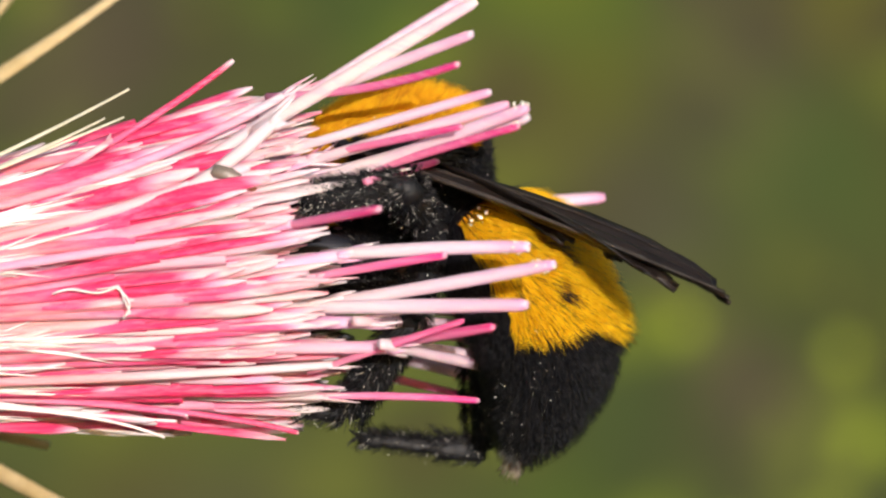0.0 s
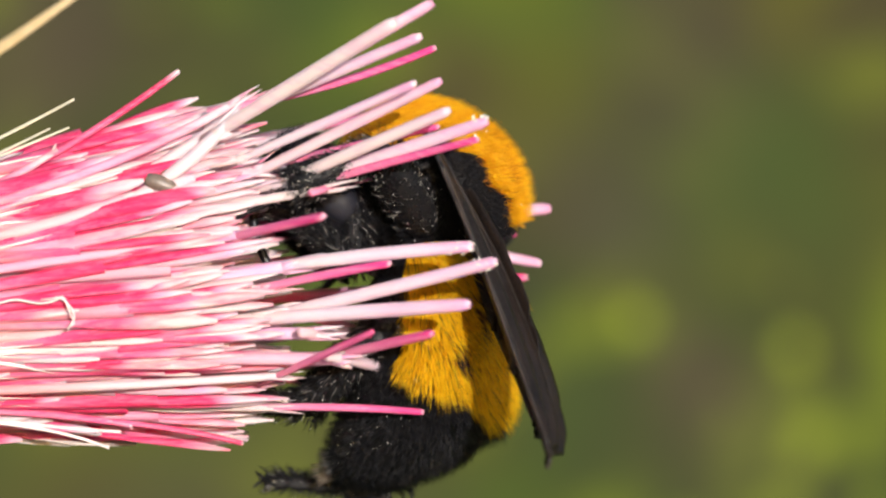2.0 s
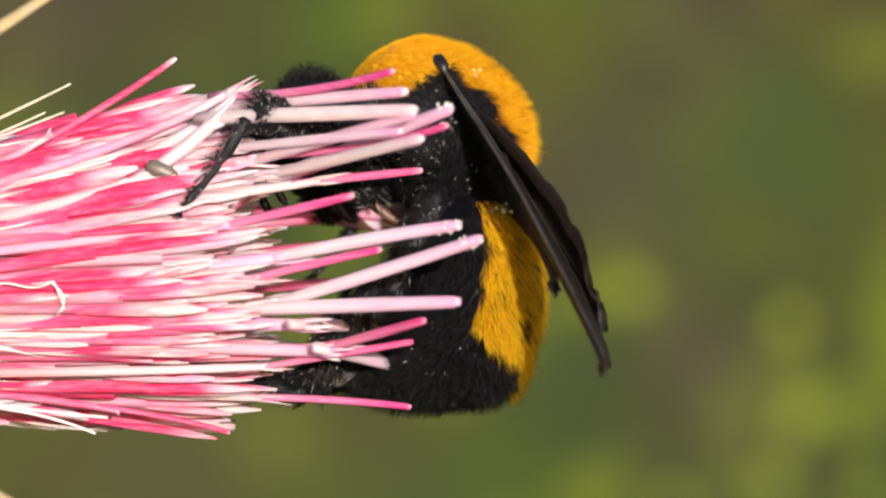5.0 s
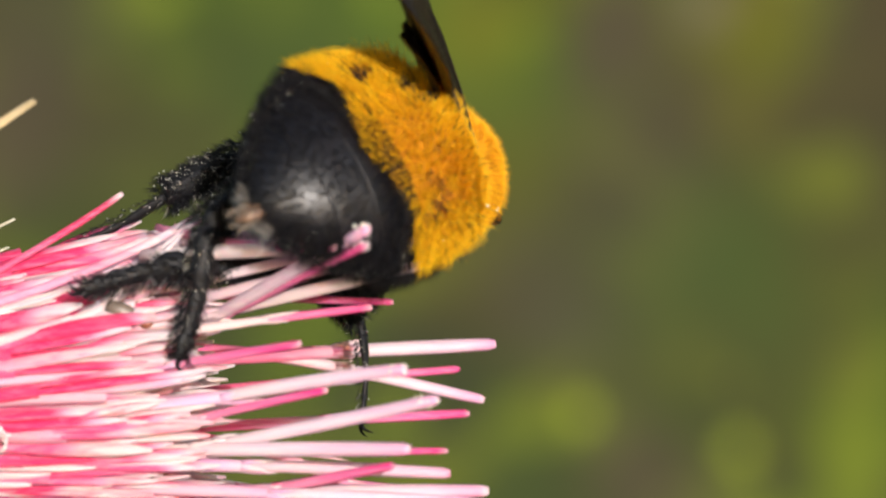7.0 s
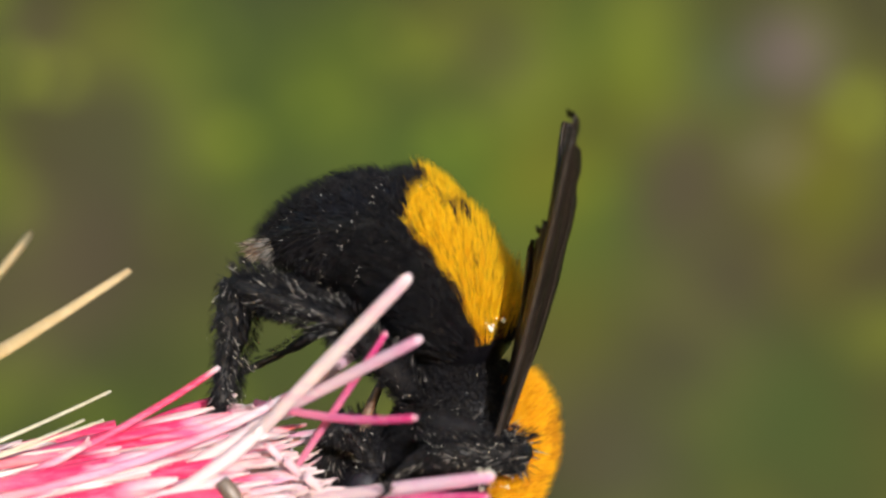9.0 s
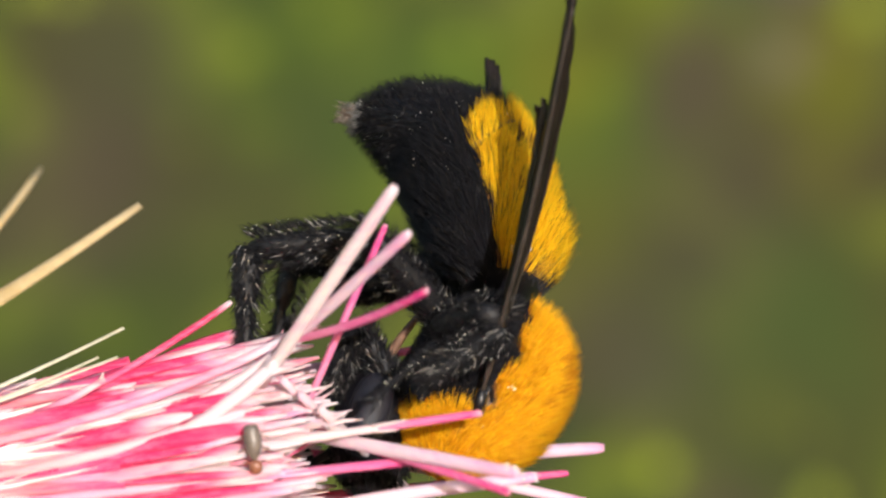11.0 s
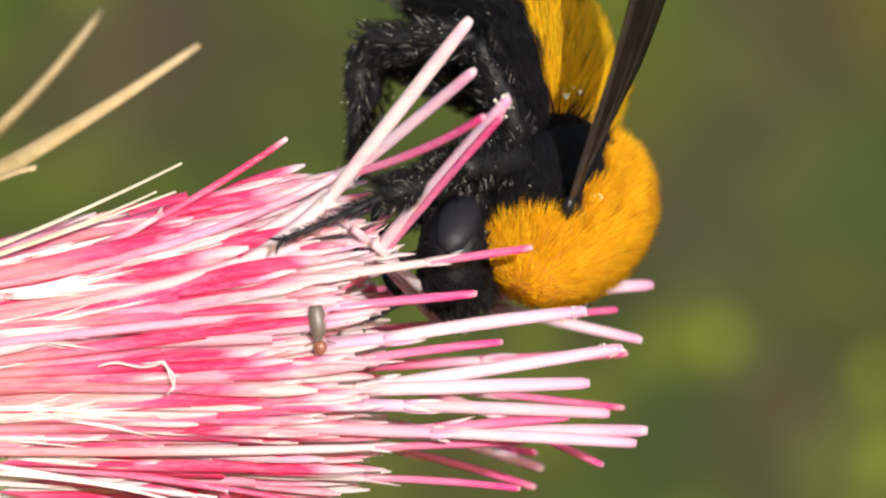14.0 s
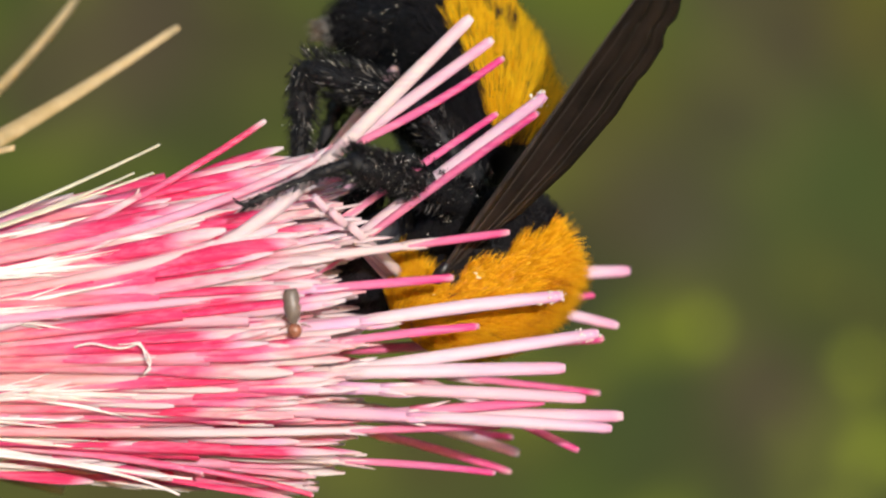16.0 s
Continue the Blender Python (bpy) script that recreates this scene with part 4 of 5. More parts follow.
# wings
def blade(length, width, seed, flip):
    """A wing membrane: thin, pleated lengthwise, with a worn and notched outer edge. x to the tip, y across."""
    rng = random.Random(seed)
    nx, ny = 40, 14
    rag = [rng.uniform(-1, 1) for _ in range(nx + 1)]
    tips = [rng.uniform(0.0, 1.0) for _ in range(ny + 1)]
    outline = [(0.0, 0.28), (0.08, 0.42), (0.2, 0.68), (0.35, 0.88), (0.55, 1.0), (0.72, 0.98), (0.85, 0.80), (0.93, 0.55), (1.0, 0.22)]
    verts, faces = [], []
    for layer in (0.03, -0.03):
        for i in range(nx + 1):
            s = i / nx
            lead = 0.22 * math.sin(s * math.pi) * width * 0.5
            shape = float(np.interp(s, [a for a, _ in outline], [b for _, b in outline]))
            trail = lead - width * shape
            if s > 0.5:
                trail += max(0.0, rag[i // 2]) * width * 0.22 * min(1.0, (s - 0.5) * 3)
            for j in range(ny + 1):
                v = j / ny
                y = lead + (trail - lead) * v
                z = 0.20 * math.sin(v * 19 + s * 2.5) * min(1, s * 2.5) + 0.25 * math.sin(s * 4.0) - 0.7 * v * v + layer
                x = s * length - tips[j // 3] * 1.1 * max(0.0, s - 0.8) / 0.2
                verts.append(V(x, flip * y, z))
    m = (nx + 1) * (ny + 1)
    for i in range(nx):
        for j in range(ny):
            a = i * (ny + 1) + j
            q = (a, a + ny + 1, a + ny + 2, a + 1)
            faces.append(q)
            faces.append(tuple(m + k for k in reversed(q)))
    rim = [i * (ny + 1) for i in range(nx + 1)] + [nx * (ny + 1) + j for j in range(1, ny + 1)]
    rim += [i * (ny + 1) + ny for i in reversed(range(nx))] + [j for j in reversed(range(1, ny))]
    for k in range(len(rim)):
        a, b = rim[k], rim[(k + 1) % len(rim)]
        faces.append((a, m + a, m + b, b))
    return mesh_from("wing", verts, faces, M_WING), verts, nx, ny


def build_wing(side):
    flip = -1 if side > 0 else 1
    me, verts, nx, ny = blade(23.4, 4.5, 5 if side > 0 else 6, flip)
    w = part("forewing", me, bee, "dark smoky brown folded forewing with a worn edge")
    for j, r0 in ((0, 0.18), (3, 0.08), (6, 0.07), (9, 0.06), (12, 0.05)):
        soup = Soup()
        last = nx - 1 if j == 0 else nx - 9
        pts = [verts[i * (ny + 1) + j] + V(0, 0, 0.03) for i in range(last + 1)]
        soup.tube(pts, [r0 * MM * min(1.0, 0.45 + i / 8) * (1 - 0.75 * i / last) for i in range(last + 1)], 6)
        part("vein", soup.mesh("vein", M_VEIN), w)
    soup = Soup()
    soup.tube([V(-0.7, 0, 0.05), V(-0.45, 0, 0.1), V(0.1, 0, 0.1), V(0.8, 0, 0.05)], [0.14 * MM, 0.34 * MM, 0.38 * MM, 0.18 * MM], 12)
    part("tegula", soup.mesh("tegula", M_CUTICLE), w, "shiny blue-black wing root")
    me2, verts2, nx, ny = blade(16.4, 2.9, 9 if side > 0 else 10, flip)
    h = part("hindwing", me2, w, "dark smoky brown hindwing", m=pose(0.4 * MM, -flip * 0.3 * MM, -0.30 * MM, 0, 0, -flip * 1.5))
    return w


wing_left, wing_right = build_wing(1), build_wing(-1)


# legs: each of three links, jointed
LEGS = {}


def build_leg(key, hip, lengths, widths, broad):
    """Femur, tibia and tarsus along +x, black and bristly."""
    links = []
    rng = random.Random(hash_of(key))
    for name, length, width in zip(("femur", "tibia", "tarsus"), lengths, widths):
        soup = Soup()
        if name == "tarsus":
            n = 16
            pts = [V(length * i / (n - 1), 0, -0.25 * math.sin(i / (n - 1) * math.pi)) for i in range(n)]
            radii = []
            for i in range(n):
                s = i / (n - 1)
                q = 1.0 if s < 0.4 else 0.62 + 0.14 * math.cos((s - 0.4) * 40)
                radii.append(width * q * MM * (0.8 if i in (0, n - 1) else 1))
            soup.tube(pts, radii, 8, flat=0.7)
            for k in (1, -1):
                soup.tube(curve3(V(length, 0, 0), V(length + 0.5, k * 0.3, 0.1), V(length + 0.6, k * 0.5, -0.5), 5), [0.13 * MM, 0.12 * MM, 0.09 * MM, 0.06 * MM, 0.02 * MM], 5)
        else:
            n = 12
            pts = [V(length * i / (n - 1), 0, 0) for i in range(n)]
            if name == "femur":
                prof = [0.55, 0.8, 0.95, 1, 1, 1, 0.98, 0.94, 0.88, 0.8, 0.7, 0.5]
            else:
                prof = [0.45, 0.6, 0.72, 0.82, 0.9, 0.95, 1, 1.02, 1.02, 1, 0.9, 0.6]
            soup.tube(pts, [width * q * MM for q in prof], 12, flat=0.62 if (broad and name == "tibia") else 0.8)
        ob = part(name, soup.mesh(name, M_LEG), bee, "bristly black " + name)
        hairs, dust = [], []
        for _ in range({"femur": 800, "tibia": 1600, "tarsus": 650 if broad else 260}[name]):
            s, t = rng.random(), rng.uniform(0, 2 * math.pi)
            q = width * (0.95 if name != "tarsus" or s < 0.4 else 0.6) * MM
            nrm = Vector((0, math.cos(t), math.sin(t)))
            p = V(length * s, 0, 0) + nrm * q * 0.85
            hl = rng.uniform(0.35, 0.85) * MM * (0.45 if name == "tarsus" and not broad else 1)
            d = (nrm + Vector((0.9, 0, 0)) + Vector((rng.gauss(0, .2), rng.gauss(0, .2), rng.gauss(0, .2)))).normalized()
            hairs.append((p, d * hl, Vector((hl * 0.2, 0, 0))))
            if rng.random() < (0.20 if key == "middle_left" else 0.12 if key == "hind_left" else 0.06):
                dust.append(p + d * hl * rng.uniform(0.3, 1))
        fur("bristle_cover", hairs, ob, F_BLACK, "stiff black bristles", 0.03)
        fur("pale_bristle_cover", [h for h in hairs if rng.random() < 0.06], ob, F_GREY, "pale tipped bristles", 0.034)
        grains(dust, ob, 0.030)
        links.append(ob)
    LEGS[key] = (links, Vector([c * MM for c in hip]), [c * MM for c in lengths])


def hash_of(text):
    return sum(ord(c) * (i + 7) for i, c in enumerate(text))


for sd, sign in (("left", 1), ("right", -1)):
    build_leg("front_" + sd, (2.8, sign * 1.7, -3.0), (4.6, 4.4, 4.2), (0.75, 0.65, 0.42), False)
    build_leg("middle_" + sd, (-1.2, sign * 2.9, -2.2), (6.4, 5.3, 5.8), (1.25, 0.92, 0.32), False)
    build_leg("hind_" + sd, (-2.3, sign * 2.3, -2.9), (6.5, 6.7, 7.0), (1.0, 1.15, 0.80), True)


def crawling_beetle():
    """A tiny brown beetle that crawls on the florets."""
    root_ob = new("small_beetle")
    tagged(root_ob, "tiny grey-brown beetle with a reddish head on the florets", "beetle")
    rings = []
    for i in range(12):
        s = i / 11
        r = (math.sin(min(1, 0.12 + s * 0.95) * math.pi)) ** 0.45
        rings.append((V(-1.0 + 2.0 * s, 0, 0.2), Vector((0, 1, 0)), Vector((0, 0, 1)), 0.46 * r * MM + 1e-5, 0.36 * r * MM + 1e-5))
    part("wing_case", shell("wing_case", rings, M_BEETLE, 14), root_ob, "grey-brown wing cases")
    rings = []
    for i in range(9):
        s = i / 8
        r = math.sqrt(max(0, 1 - ((s - 0.45) * 1.8) ** 2))
        rings.append((V(0.85 + 0.75 * s, 0, 0.15), Vector((0, 1, 0)), Vector((0, 0, 1)), 0.36 * r * MM + 1e-5, 0.28 * r * MM + 1e-5))
    part("head", shell("head", rings, M_BEETLE_RED, 14), root_ob, "reddish brown head and neck plate")
    for x in (-0.4, 0.2, 0.9):
        for s in (1, -1):
            soup = Soup()
            soup.tube([V(x, s * 0.35, 0.05), V(x + 0.1, s * 0.65, 0.1), V(x + 0.2, s * 0.85, -0.2)], [0.05 * MM, 0.045 * MM, 0.03 * MM], 5)
            part("leg", soup.mesh("leg", M_BEETLE_RED), root_ob)
    return root_ob


beetle = crawling_beetle()


# ---- what moves ----
def stance(p, f, u):
    """A pose from a place in millimetres, the way forward and the way up."""
    fv = Vector(f).normalized()
    uv = Vector(u)
    uv = (uv - fv * uv.dot(fv)).normalized()
    lv = uv.cross(fv)
    m = Matrix((fv, lv, uv)).transposed().to_4x4()
    m.translation = V(*p)
    return m


def aim(p, d, up):
    """A pose at p with x along d and z near up (in the thing's own space, metres)."""
    xv = d.normalized()
    zv = (up - xv * up.dot(xv)).normalized()
    m = Matrix((xv, zv.cross(xv), zv)).transposed().to_4x4()
    m.translation = p
    return m


def between(rows, t):
    """The place at t on a track of (t, x, y, z) in millimetres."""
    if t <= rows[0][0]:
        return V(*rows[0][1:])
    for a, b in zip(rows, rows[1:]):
        if t <= b[0]:
            k = (t - a[0]) / (b[0] - a[0])
            return V(*a[1:]).lerp(V(*b[1:]), k)
    return V(*rows[-1][1:])


def step(key, bee_rows, track=None, rest=None, pole=(0.3, 1.0, 0.5), lifts=None, poles=None):
    """Keys the three links of a leg, so that its foot stays on its track (world) or at rest on the body."""
    links, hip, (lf, lt, ls) = LEGS[key]
    sign = 1 if key.endswith("left") else -1
    bend = Vector((pole[0], pole[1] * sign, pole[2])).normalized()
    out = ([], [], [])
    for t, m in bee_rows:
        foot = V(rest[0], rest[1] * sign, rest[2]) if track is None else m.inverted() @ between(track, t)
        if poles:
            bend = (m.to_3x3().inverted() @ between(poles, t)).normalized()
        to = foot - hip
        ankle = foot - to.normalized() * ls * 0.80 + bend * ls * 0.25
        if lifts:
            ankle = foot + m.to_3x3().inverted() @ between(lifts, t).normalized() * ls * 0.95
        way = ankle - hip
        dist = min(max(way.length, abs(lf - lt) * 1.1 + 1e-5), (lf + lt) * 0.985)
        w = way.normalized()
        ankle = hip + w * dist
        side = (bend - w * bend.dot(w)).normalized()
        x = (dist * dist + lf * lf - lt * lt) / (2 * dist)
        knee = hip + w * x + side * math.sqrt(max(0.0, lf * lf - x * x))
        out[0].append((t, aim(hip, knee - hip, side)))
        out[1].append((t, aim(knee, ankle - knee, side)))
        out[2].append((t, aim(ankle, foot - ankle, side)))
    for ob, rows in zip(links, out):
        walk(ob, rows)


def tail_rows(rows, bends):
    """The hind half of the abdomen, bent at the joint against the front half."""
    at = abdomen_ring(ABD_JOINT)[0]
    out = []
    for (t, m), bend in zip(rows, bends):
        out.append((t, m @ Matrix.Translation(at) @ pose(0, 0, 0, 0, -bend, 0) @ Matrix.Translation(-at)))
    return out


def wing_rows(side, rows):
    """Poses of one wing from its way in the body's space at each time."""
    out = []
    for t, *ways, n in rows:
        d = Vector(ways[:3] if side > 0 else ways[3:])
        out.append((t, aim(V(2.3, 3.6 * side, 1.9), d, Vector((n[0], abs(n[1]) * side, n[2])))))
    return out


def sway(key, rest, rows):
    """Turns a long style at its collar, so that it points along each given way."""
    style = FLORETS[key]
    at = style.location.copy()
    out = []
    for t, x, y, z in rows:
        q = Vector(rest).rotation_difference(Vector((x, y, z)))
        out.append((t, Matrix.Translation(at) @ q.to_matrix().to_4x4()))
    walk(style, out)


def motions():
    bee_rows = [
        (0, stance((-1.13, 1, 0.61), (-0.994, 0.104, -0.032), (-0.043, -0.105, 0.994))),
        (0.5, stance((-1.45, 1, 0.8), (-0.994, 0.101, -0.041), (-0.052, -0.108, 0.993))),
        (1, stance((0.35, 1, 1.17), (-0.985, 0.107, 0.134), (0.124, -0.097, 0.988))),
        (1.5, stance((2.65, 1, -0.2), (-0.796, -0.093, 0.599), (0.605, -0.067, 0.793))),
        (2, stance((3.44, 1, 0.15), (-0.724, -0.093, 0.684), (0.676, 0.106, 0.73))),
        (2.5, stance((4.28, 1, 0.2), (-0.767, -0.136, 0.627), (0.528, 0.422, 0.737))),
        (3, stance((2.26, 1, 1.88), (-0.798, -0.127, 0.589), (0.569, 0.163, 0.806))),
        (3.5, stance((3.17, 1, 2.48), (-0.775, -0.129, 0.618), (0.598, 0.165, 0.784))),
        (6, stance((5.44, 2, 4.45), (-0.614, 0.006, 0.789), (0.756, 0.290, 0.586))),
        (6.25, stance((8, 2.5, 5.96), (-0.339, 0.711, 0.617), (0.849, -0.052, 0.527))),
        (6.5, stance((6.36, 3, 7.12), (-0.17, 0.935, 0.312), (0.929, 0.06, 0.346))),
        (7, stance((6.03, 3, 7.49), (0.424, 0.873, 0.244), (0.76, -0.489, 0.428))),
        (7.5, stance((4.65, 3, 11.13), (0.326, 0.911, 0.254), (0.723, -0.413, 0.554))),
        (7.6, stance((6.65, 2, 8), (0.42, 0.816, -0.396), (0.905, -0.348, 0.244))),
        (7.8, stance((5.17, 1, 5.04), (0.245, 0.288, -0.926), (0.949, -0.266, 0.168))),
        (8, stance((3.96, 1, 4.38), (0.096, 0.226, -0.97), (0.994, -0.064, 0.083))),
        (8.5, stance((2.79, 1, 3.12), (-0.12, 0.125, -0.985), (0.985, -0.11, -0.134))),
        (9, stance((3.23, 1, 2.55), (-0.294, 0.102, -0.95), (0.947, -0.099, -0.304))),
        (9.5, stance((2.2, 1, 1.63), (-0.325, 0.097, -0.941), (0.929, -0.152, -0.337))),
        (12, stance((4.03, 0, 2.32), (-0.509, -0.561, -0.653), (0.853, -0.432, -0.293))),
        (12.5, stance((3.03, 0, 2.25), (-0.595, -0.437, -0.674), (0.778, -0.523, -0.348))),
        (13, stance((1.3, 0, 0.36), (-0.86, -0.093, -0.502), (0.431, -0.658, -0.617))),
        (13.5, stance((0.82, 0, -0.55), (-0.888, -0.098, -0.448), (0.407, -0.62, -0.671))),
        (14, stance((5.1, 0, 2.53), (-0.418, -0.578, -0.701), (0.899, -0.374, -0.227))),
        (14.5, stance((4.87, 0, 1.49), (-0.5, -0.576, -0.647), (0.855, -0.446, -0.263))),
        (15, stance((3.15, 0, 1.32), (-0.634, -0.448, -0.63), (0.747, -0.566, -0.349))),
        (15.5, stance((2.67, 0, 0.3), (-0.689, -0.414, -0.595), (0.7, -0.595, -0.396))),
        (16, stance((2.02, 0, -1.26), (-0.874, -0.099, -0.476), (0.41, -0.676, -0.612))),
    ]
    walk(bee, bee_rows)
    abdomen_rows = [
        (0, stance((-3.51, -0.00, -2.16), (0.723, -0.2, 0.661), (-0.654, 0.111, 0.748))),
        (0.5, stance((-3.59, -0.00, -1.95), (0.767, -0.186, 0.613), (-0.605, 0.106, 0.789))),
        (1, stance((-3.70, -0.00, -2.90), (0.788, -0.193, 0.585), (-0.573, 0.121, 0.811))),
        (1.5, stance((-2.98, 0.00, -2.95), (0.91, -0.286, 0.301), (-0.255, 0.186, 0.949))),
        (2, stance((-1.76, -0.00, -2.05), (0.811, -0.282, 0.512), (-0.376, 0.419, 0.827))),
        (2.5, stance((-4.16, -0.00, -3.04), (0.757, 0.074, 0.649), (-0.636, 0.309, 0.707))),
        (3, stance((-3.96, 0.00, -1.89), (0.699, -0.231, 0.677), (-0.619, 0.278, 0.735))),
        (3.5, stance((-3.91, 0.00, -2.56), (0.743, -0.079, 0.665), (-0.653, 0.135, 0.745))),
        (6, stance((-2.26, -0.00, -0.13), (0.961, -0.047, 0.272), (-0.266, 0.106, 0.958))),
        (6.25, stance((-1.08, -0.00, 0.12), (0.972, 0.231, -0.048), (0.116, -0.289, 0.95))),
        (6.5, stance((-4.60, 0.00, -1.50), (0.924, -0.055, -0.378), (0.369, -0.129, 0.92))),
        (7, stance((-3.75, 0.86, 3.53), (0.956, -0.147, -0.253), (0.263, 0.058, 0.963))),
        (7.5, stance((-4.29, -0.02, 2.64), (0.997, -0.013, 0.073), (-0.073, 0.018, 0.997))),
        (7.6, stance((-2.32, -0.61, -0.52), (0.934, 0.175, 0.311), (-0.352, 0.304, 0.885))),
        (7.8, stance((-2.51, 0.00, -0.11), (0.792, 0.36, 0.494), (-0.559, 0.098, 0.824))),
        (8, stance((-3.06, 0.00, 1.28), (0.805, 0.004, 0.593), (-0.593, -0.001, 0.805))),
        (8.5, stance((-3.5, 0.00, -0.80), (0.912, -0.051, 0.408), (-0.398, 0.134, 0.907))),
        (9, stance((-4.31, 0.00, -0.30), (0.826, -0.066, 0.559), (-0.54, 0.187, 0.82))),
        (9.5, stance((-5.28, 0.00, -0.83), (0.929, -0.071, 0.364), (-0.339, 0.237, 0.91))),
        (12, stance((-4.16, -0.00, -1.15), (0.861, 0.389, 0.328), (-0.382, 0.069, 0.921))),
        (12.5, stance((-3.76, 1.03, -2.20), (0.793, 0.351, 0.497), (-0.609, 0.450, 0.654))),
        (13, stance((-4.15, -0.00, -3.47), (0.637, 0.227, 0.737), (-0.766, 0.287, 0.575))),
        (13.5, stance((-4.24, -0.00, -2.06), (0.782, 0.198, 0.591), (-0.622, 0.303, 0.722))),
        (14, stance((-4.05, 0, -1.8), (0.872, 0.375, 0.316), (-0.348, 0.020, 0.937))),
        (14.5, stance((-3.99, 0, -2), (0.764, 0.439, 0.473), (-0.502, -0.057, 0.863))),
        (15, stance((-3.8, 0, -2.3), (0.622, 0.431, 0.654), (-0.700, -0.067, 0.710))),
        (15.5, stance((-3.9, 0, -2.4), (0.568, 0.436, 0.698), (-0.749, -0.078, 0.657))),
        (16, stance((-4.03, -0.00, -4.94), (0.419, 0.48, 0.771), (-0.899, 0.103, 0.425))),
    ]
    walk(abdomen, abdomen_rows)
    walk(tail, tail_rows(abdomen_rows, [22, 22, 22, 25, 30, 40, 40, 40, 30, 15, 18, -12, -15, -5, 10, 25, 34, 32, 32, 20, 20, 22, 25, 25, 34, 40, 40, 30]))
    wings = [
        (0, -0.87, 0.324, -0.372, -0.766, 0.541, -0.348, (-0.483, 0.346, 0.804)),
        (0.5, -0.872, 0.287, -0.397, -0.773, 0.514, -0.373, (-0.483, 0.346, 0.804)),
        (1, -0.854, 0.167, -0.493, -0.776, 0.417, -0.473, (-0.514, 0.366, 0.776)),
        (1.5, -0.739, 0.576, -0.349, -0.623, 0.719, -0.308, (-0.218, 0.558, 0.801)),
        (2, -0.618, 0.648, -0.446, -0.626, 0.667, -0.403, (-0.343, 0.785, 0.805)),
        (2.5, -0.68, 0.348, -0.646, -0.687, 0.479, -0.546, (-0.335, 0.818, 0.788)),
        (3, -0.687, 0.607, -0.4, -0.712, 0.618, -0.334, (-0.366, 0.621, 0.873)),
        (3.5, -0.694, 0.579, -0.428, -0.719, 0.594, -0.362, (-0.335, 0.616, 0.888)),
        (6, -0.672, 0.66, -0.334, -0.647, 0.722, -0.245, (-0.135, 0.596, 0.946)),
        (6.25, -0.893, 0.415, 0.172, -0.756, 0.634, 0.164, (0.1, 0.28, 1)),
        (6.5, -0.943, 0.306, 0.131, -0.857, 0.486, 0.168, (0.1, 0.28, 1)),
        (7, -0.819, 0.266, 0.508, -0.717, 0.524, 0.46, (0.1, 0.28, 1)),
        (7.5, -0.917, -0.135, 0.376, -0.902, 0.198, 0.384, (0.1, 0.28, 1)),
        (7.6, -0.866, -0.471, 0.167, -0.973, -0.165, 0.16, (0.1, -0.28, 1)),
        (7.8, -0.901, -0.432, 0.045, -0.994, -0.11, 0.022, (0.1, -0.28, 1)),
        (8, -0.978, -0.189, -0.091, -0.976, 0.184, -0.114, (0.1, -0.28, 1)),
        (8.5, -0.959, -0.277, -0.051, -0.993, 0.084, -0.078, (0.1, -0.28, 1)),
        (9, -0.903, -0.428, -0.031, -0.913, -0.407, -0.01, (0.1, -0.28, 1)),
        (9.5, -0.902, -0.429, 0.042, -0.896, 0.441, -0.052, (0.1, -0.28, 1)),
        (12, -0.737, 0.133, -0.662, -0.067, -0.933, 0.353, (0.169, -0.057, 0.984)),
        (12.5, -0.633, 0.162, -0.757, -0.166, -0.867, 0.47, (0.257, -0.239, 0.936)),
        (13, -0.192, 0.197, -0.961, -0.689, -0.65, 0.319, (-0.216, -0.238, 0.947)),
        (13.5, -0.156, 0.252, -0.955, -0.733, -0.572, 0.369, (-0.248, -0.302, 0.92)),
        (14, -0.785, 0.17, -0.596, -0.275, -0.925, 0.261, (0.251, -0.071, 0.965)),
        (14.5, -0.738, 0.119, -0.665, -0.259, -0.92, 0.295, (0.169, -0.038, 0.985)),
        (15, -0.6, 0.124, -0.79, -0.335, -0.847, 0.413, (0.219, -0.211, 0.953)),
        (15.5, -0.538, 0.123, -0.834, -0.306, -0.886, 0.348, (0.148, -0.213, 0.966)),
        (16, -0.171, 0.179, -0.969, -0.742, -0.664, 0.093, (-0.235, -0.228, 0.945)),
    ]
    walk(wing_left, wing_rows(1, wings))
    walk(wing_right, wing_rows(-1, wings))
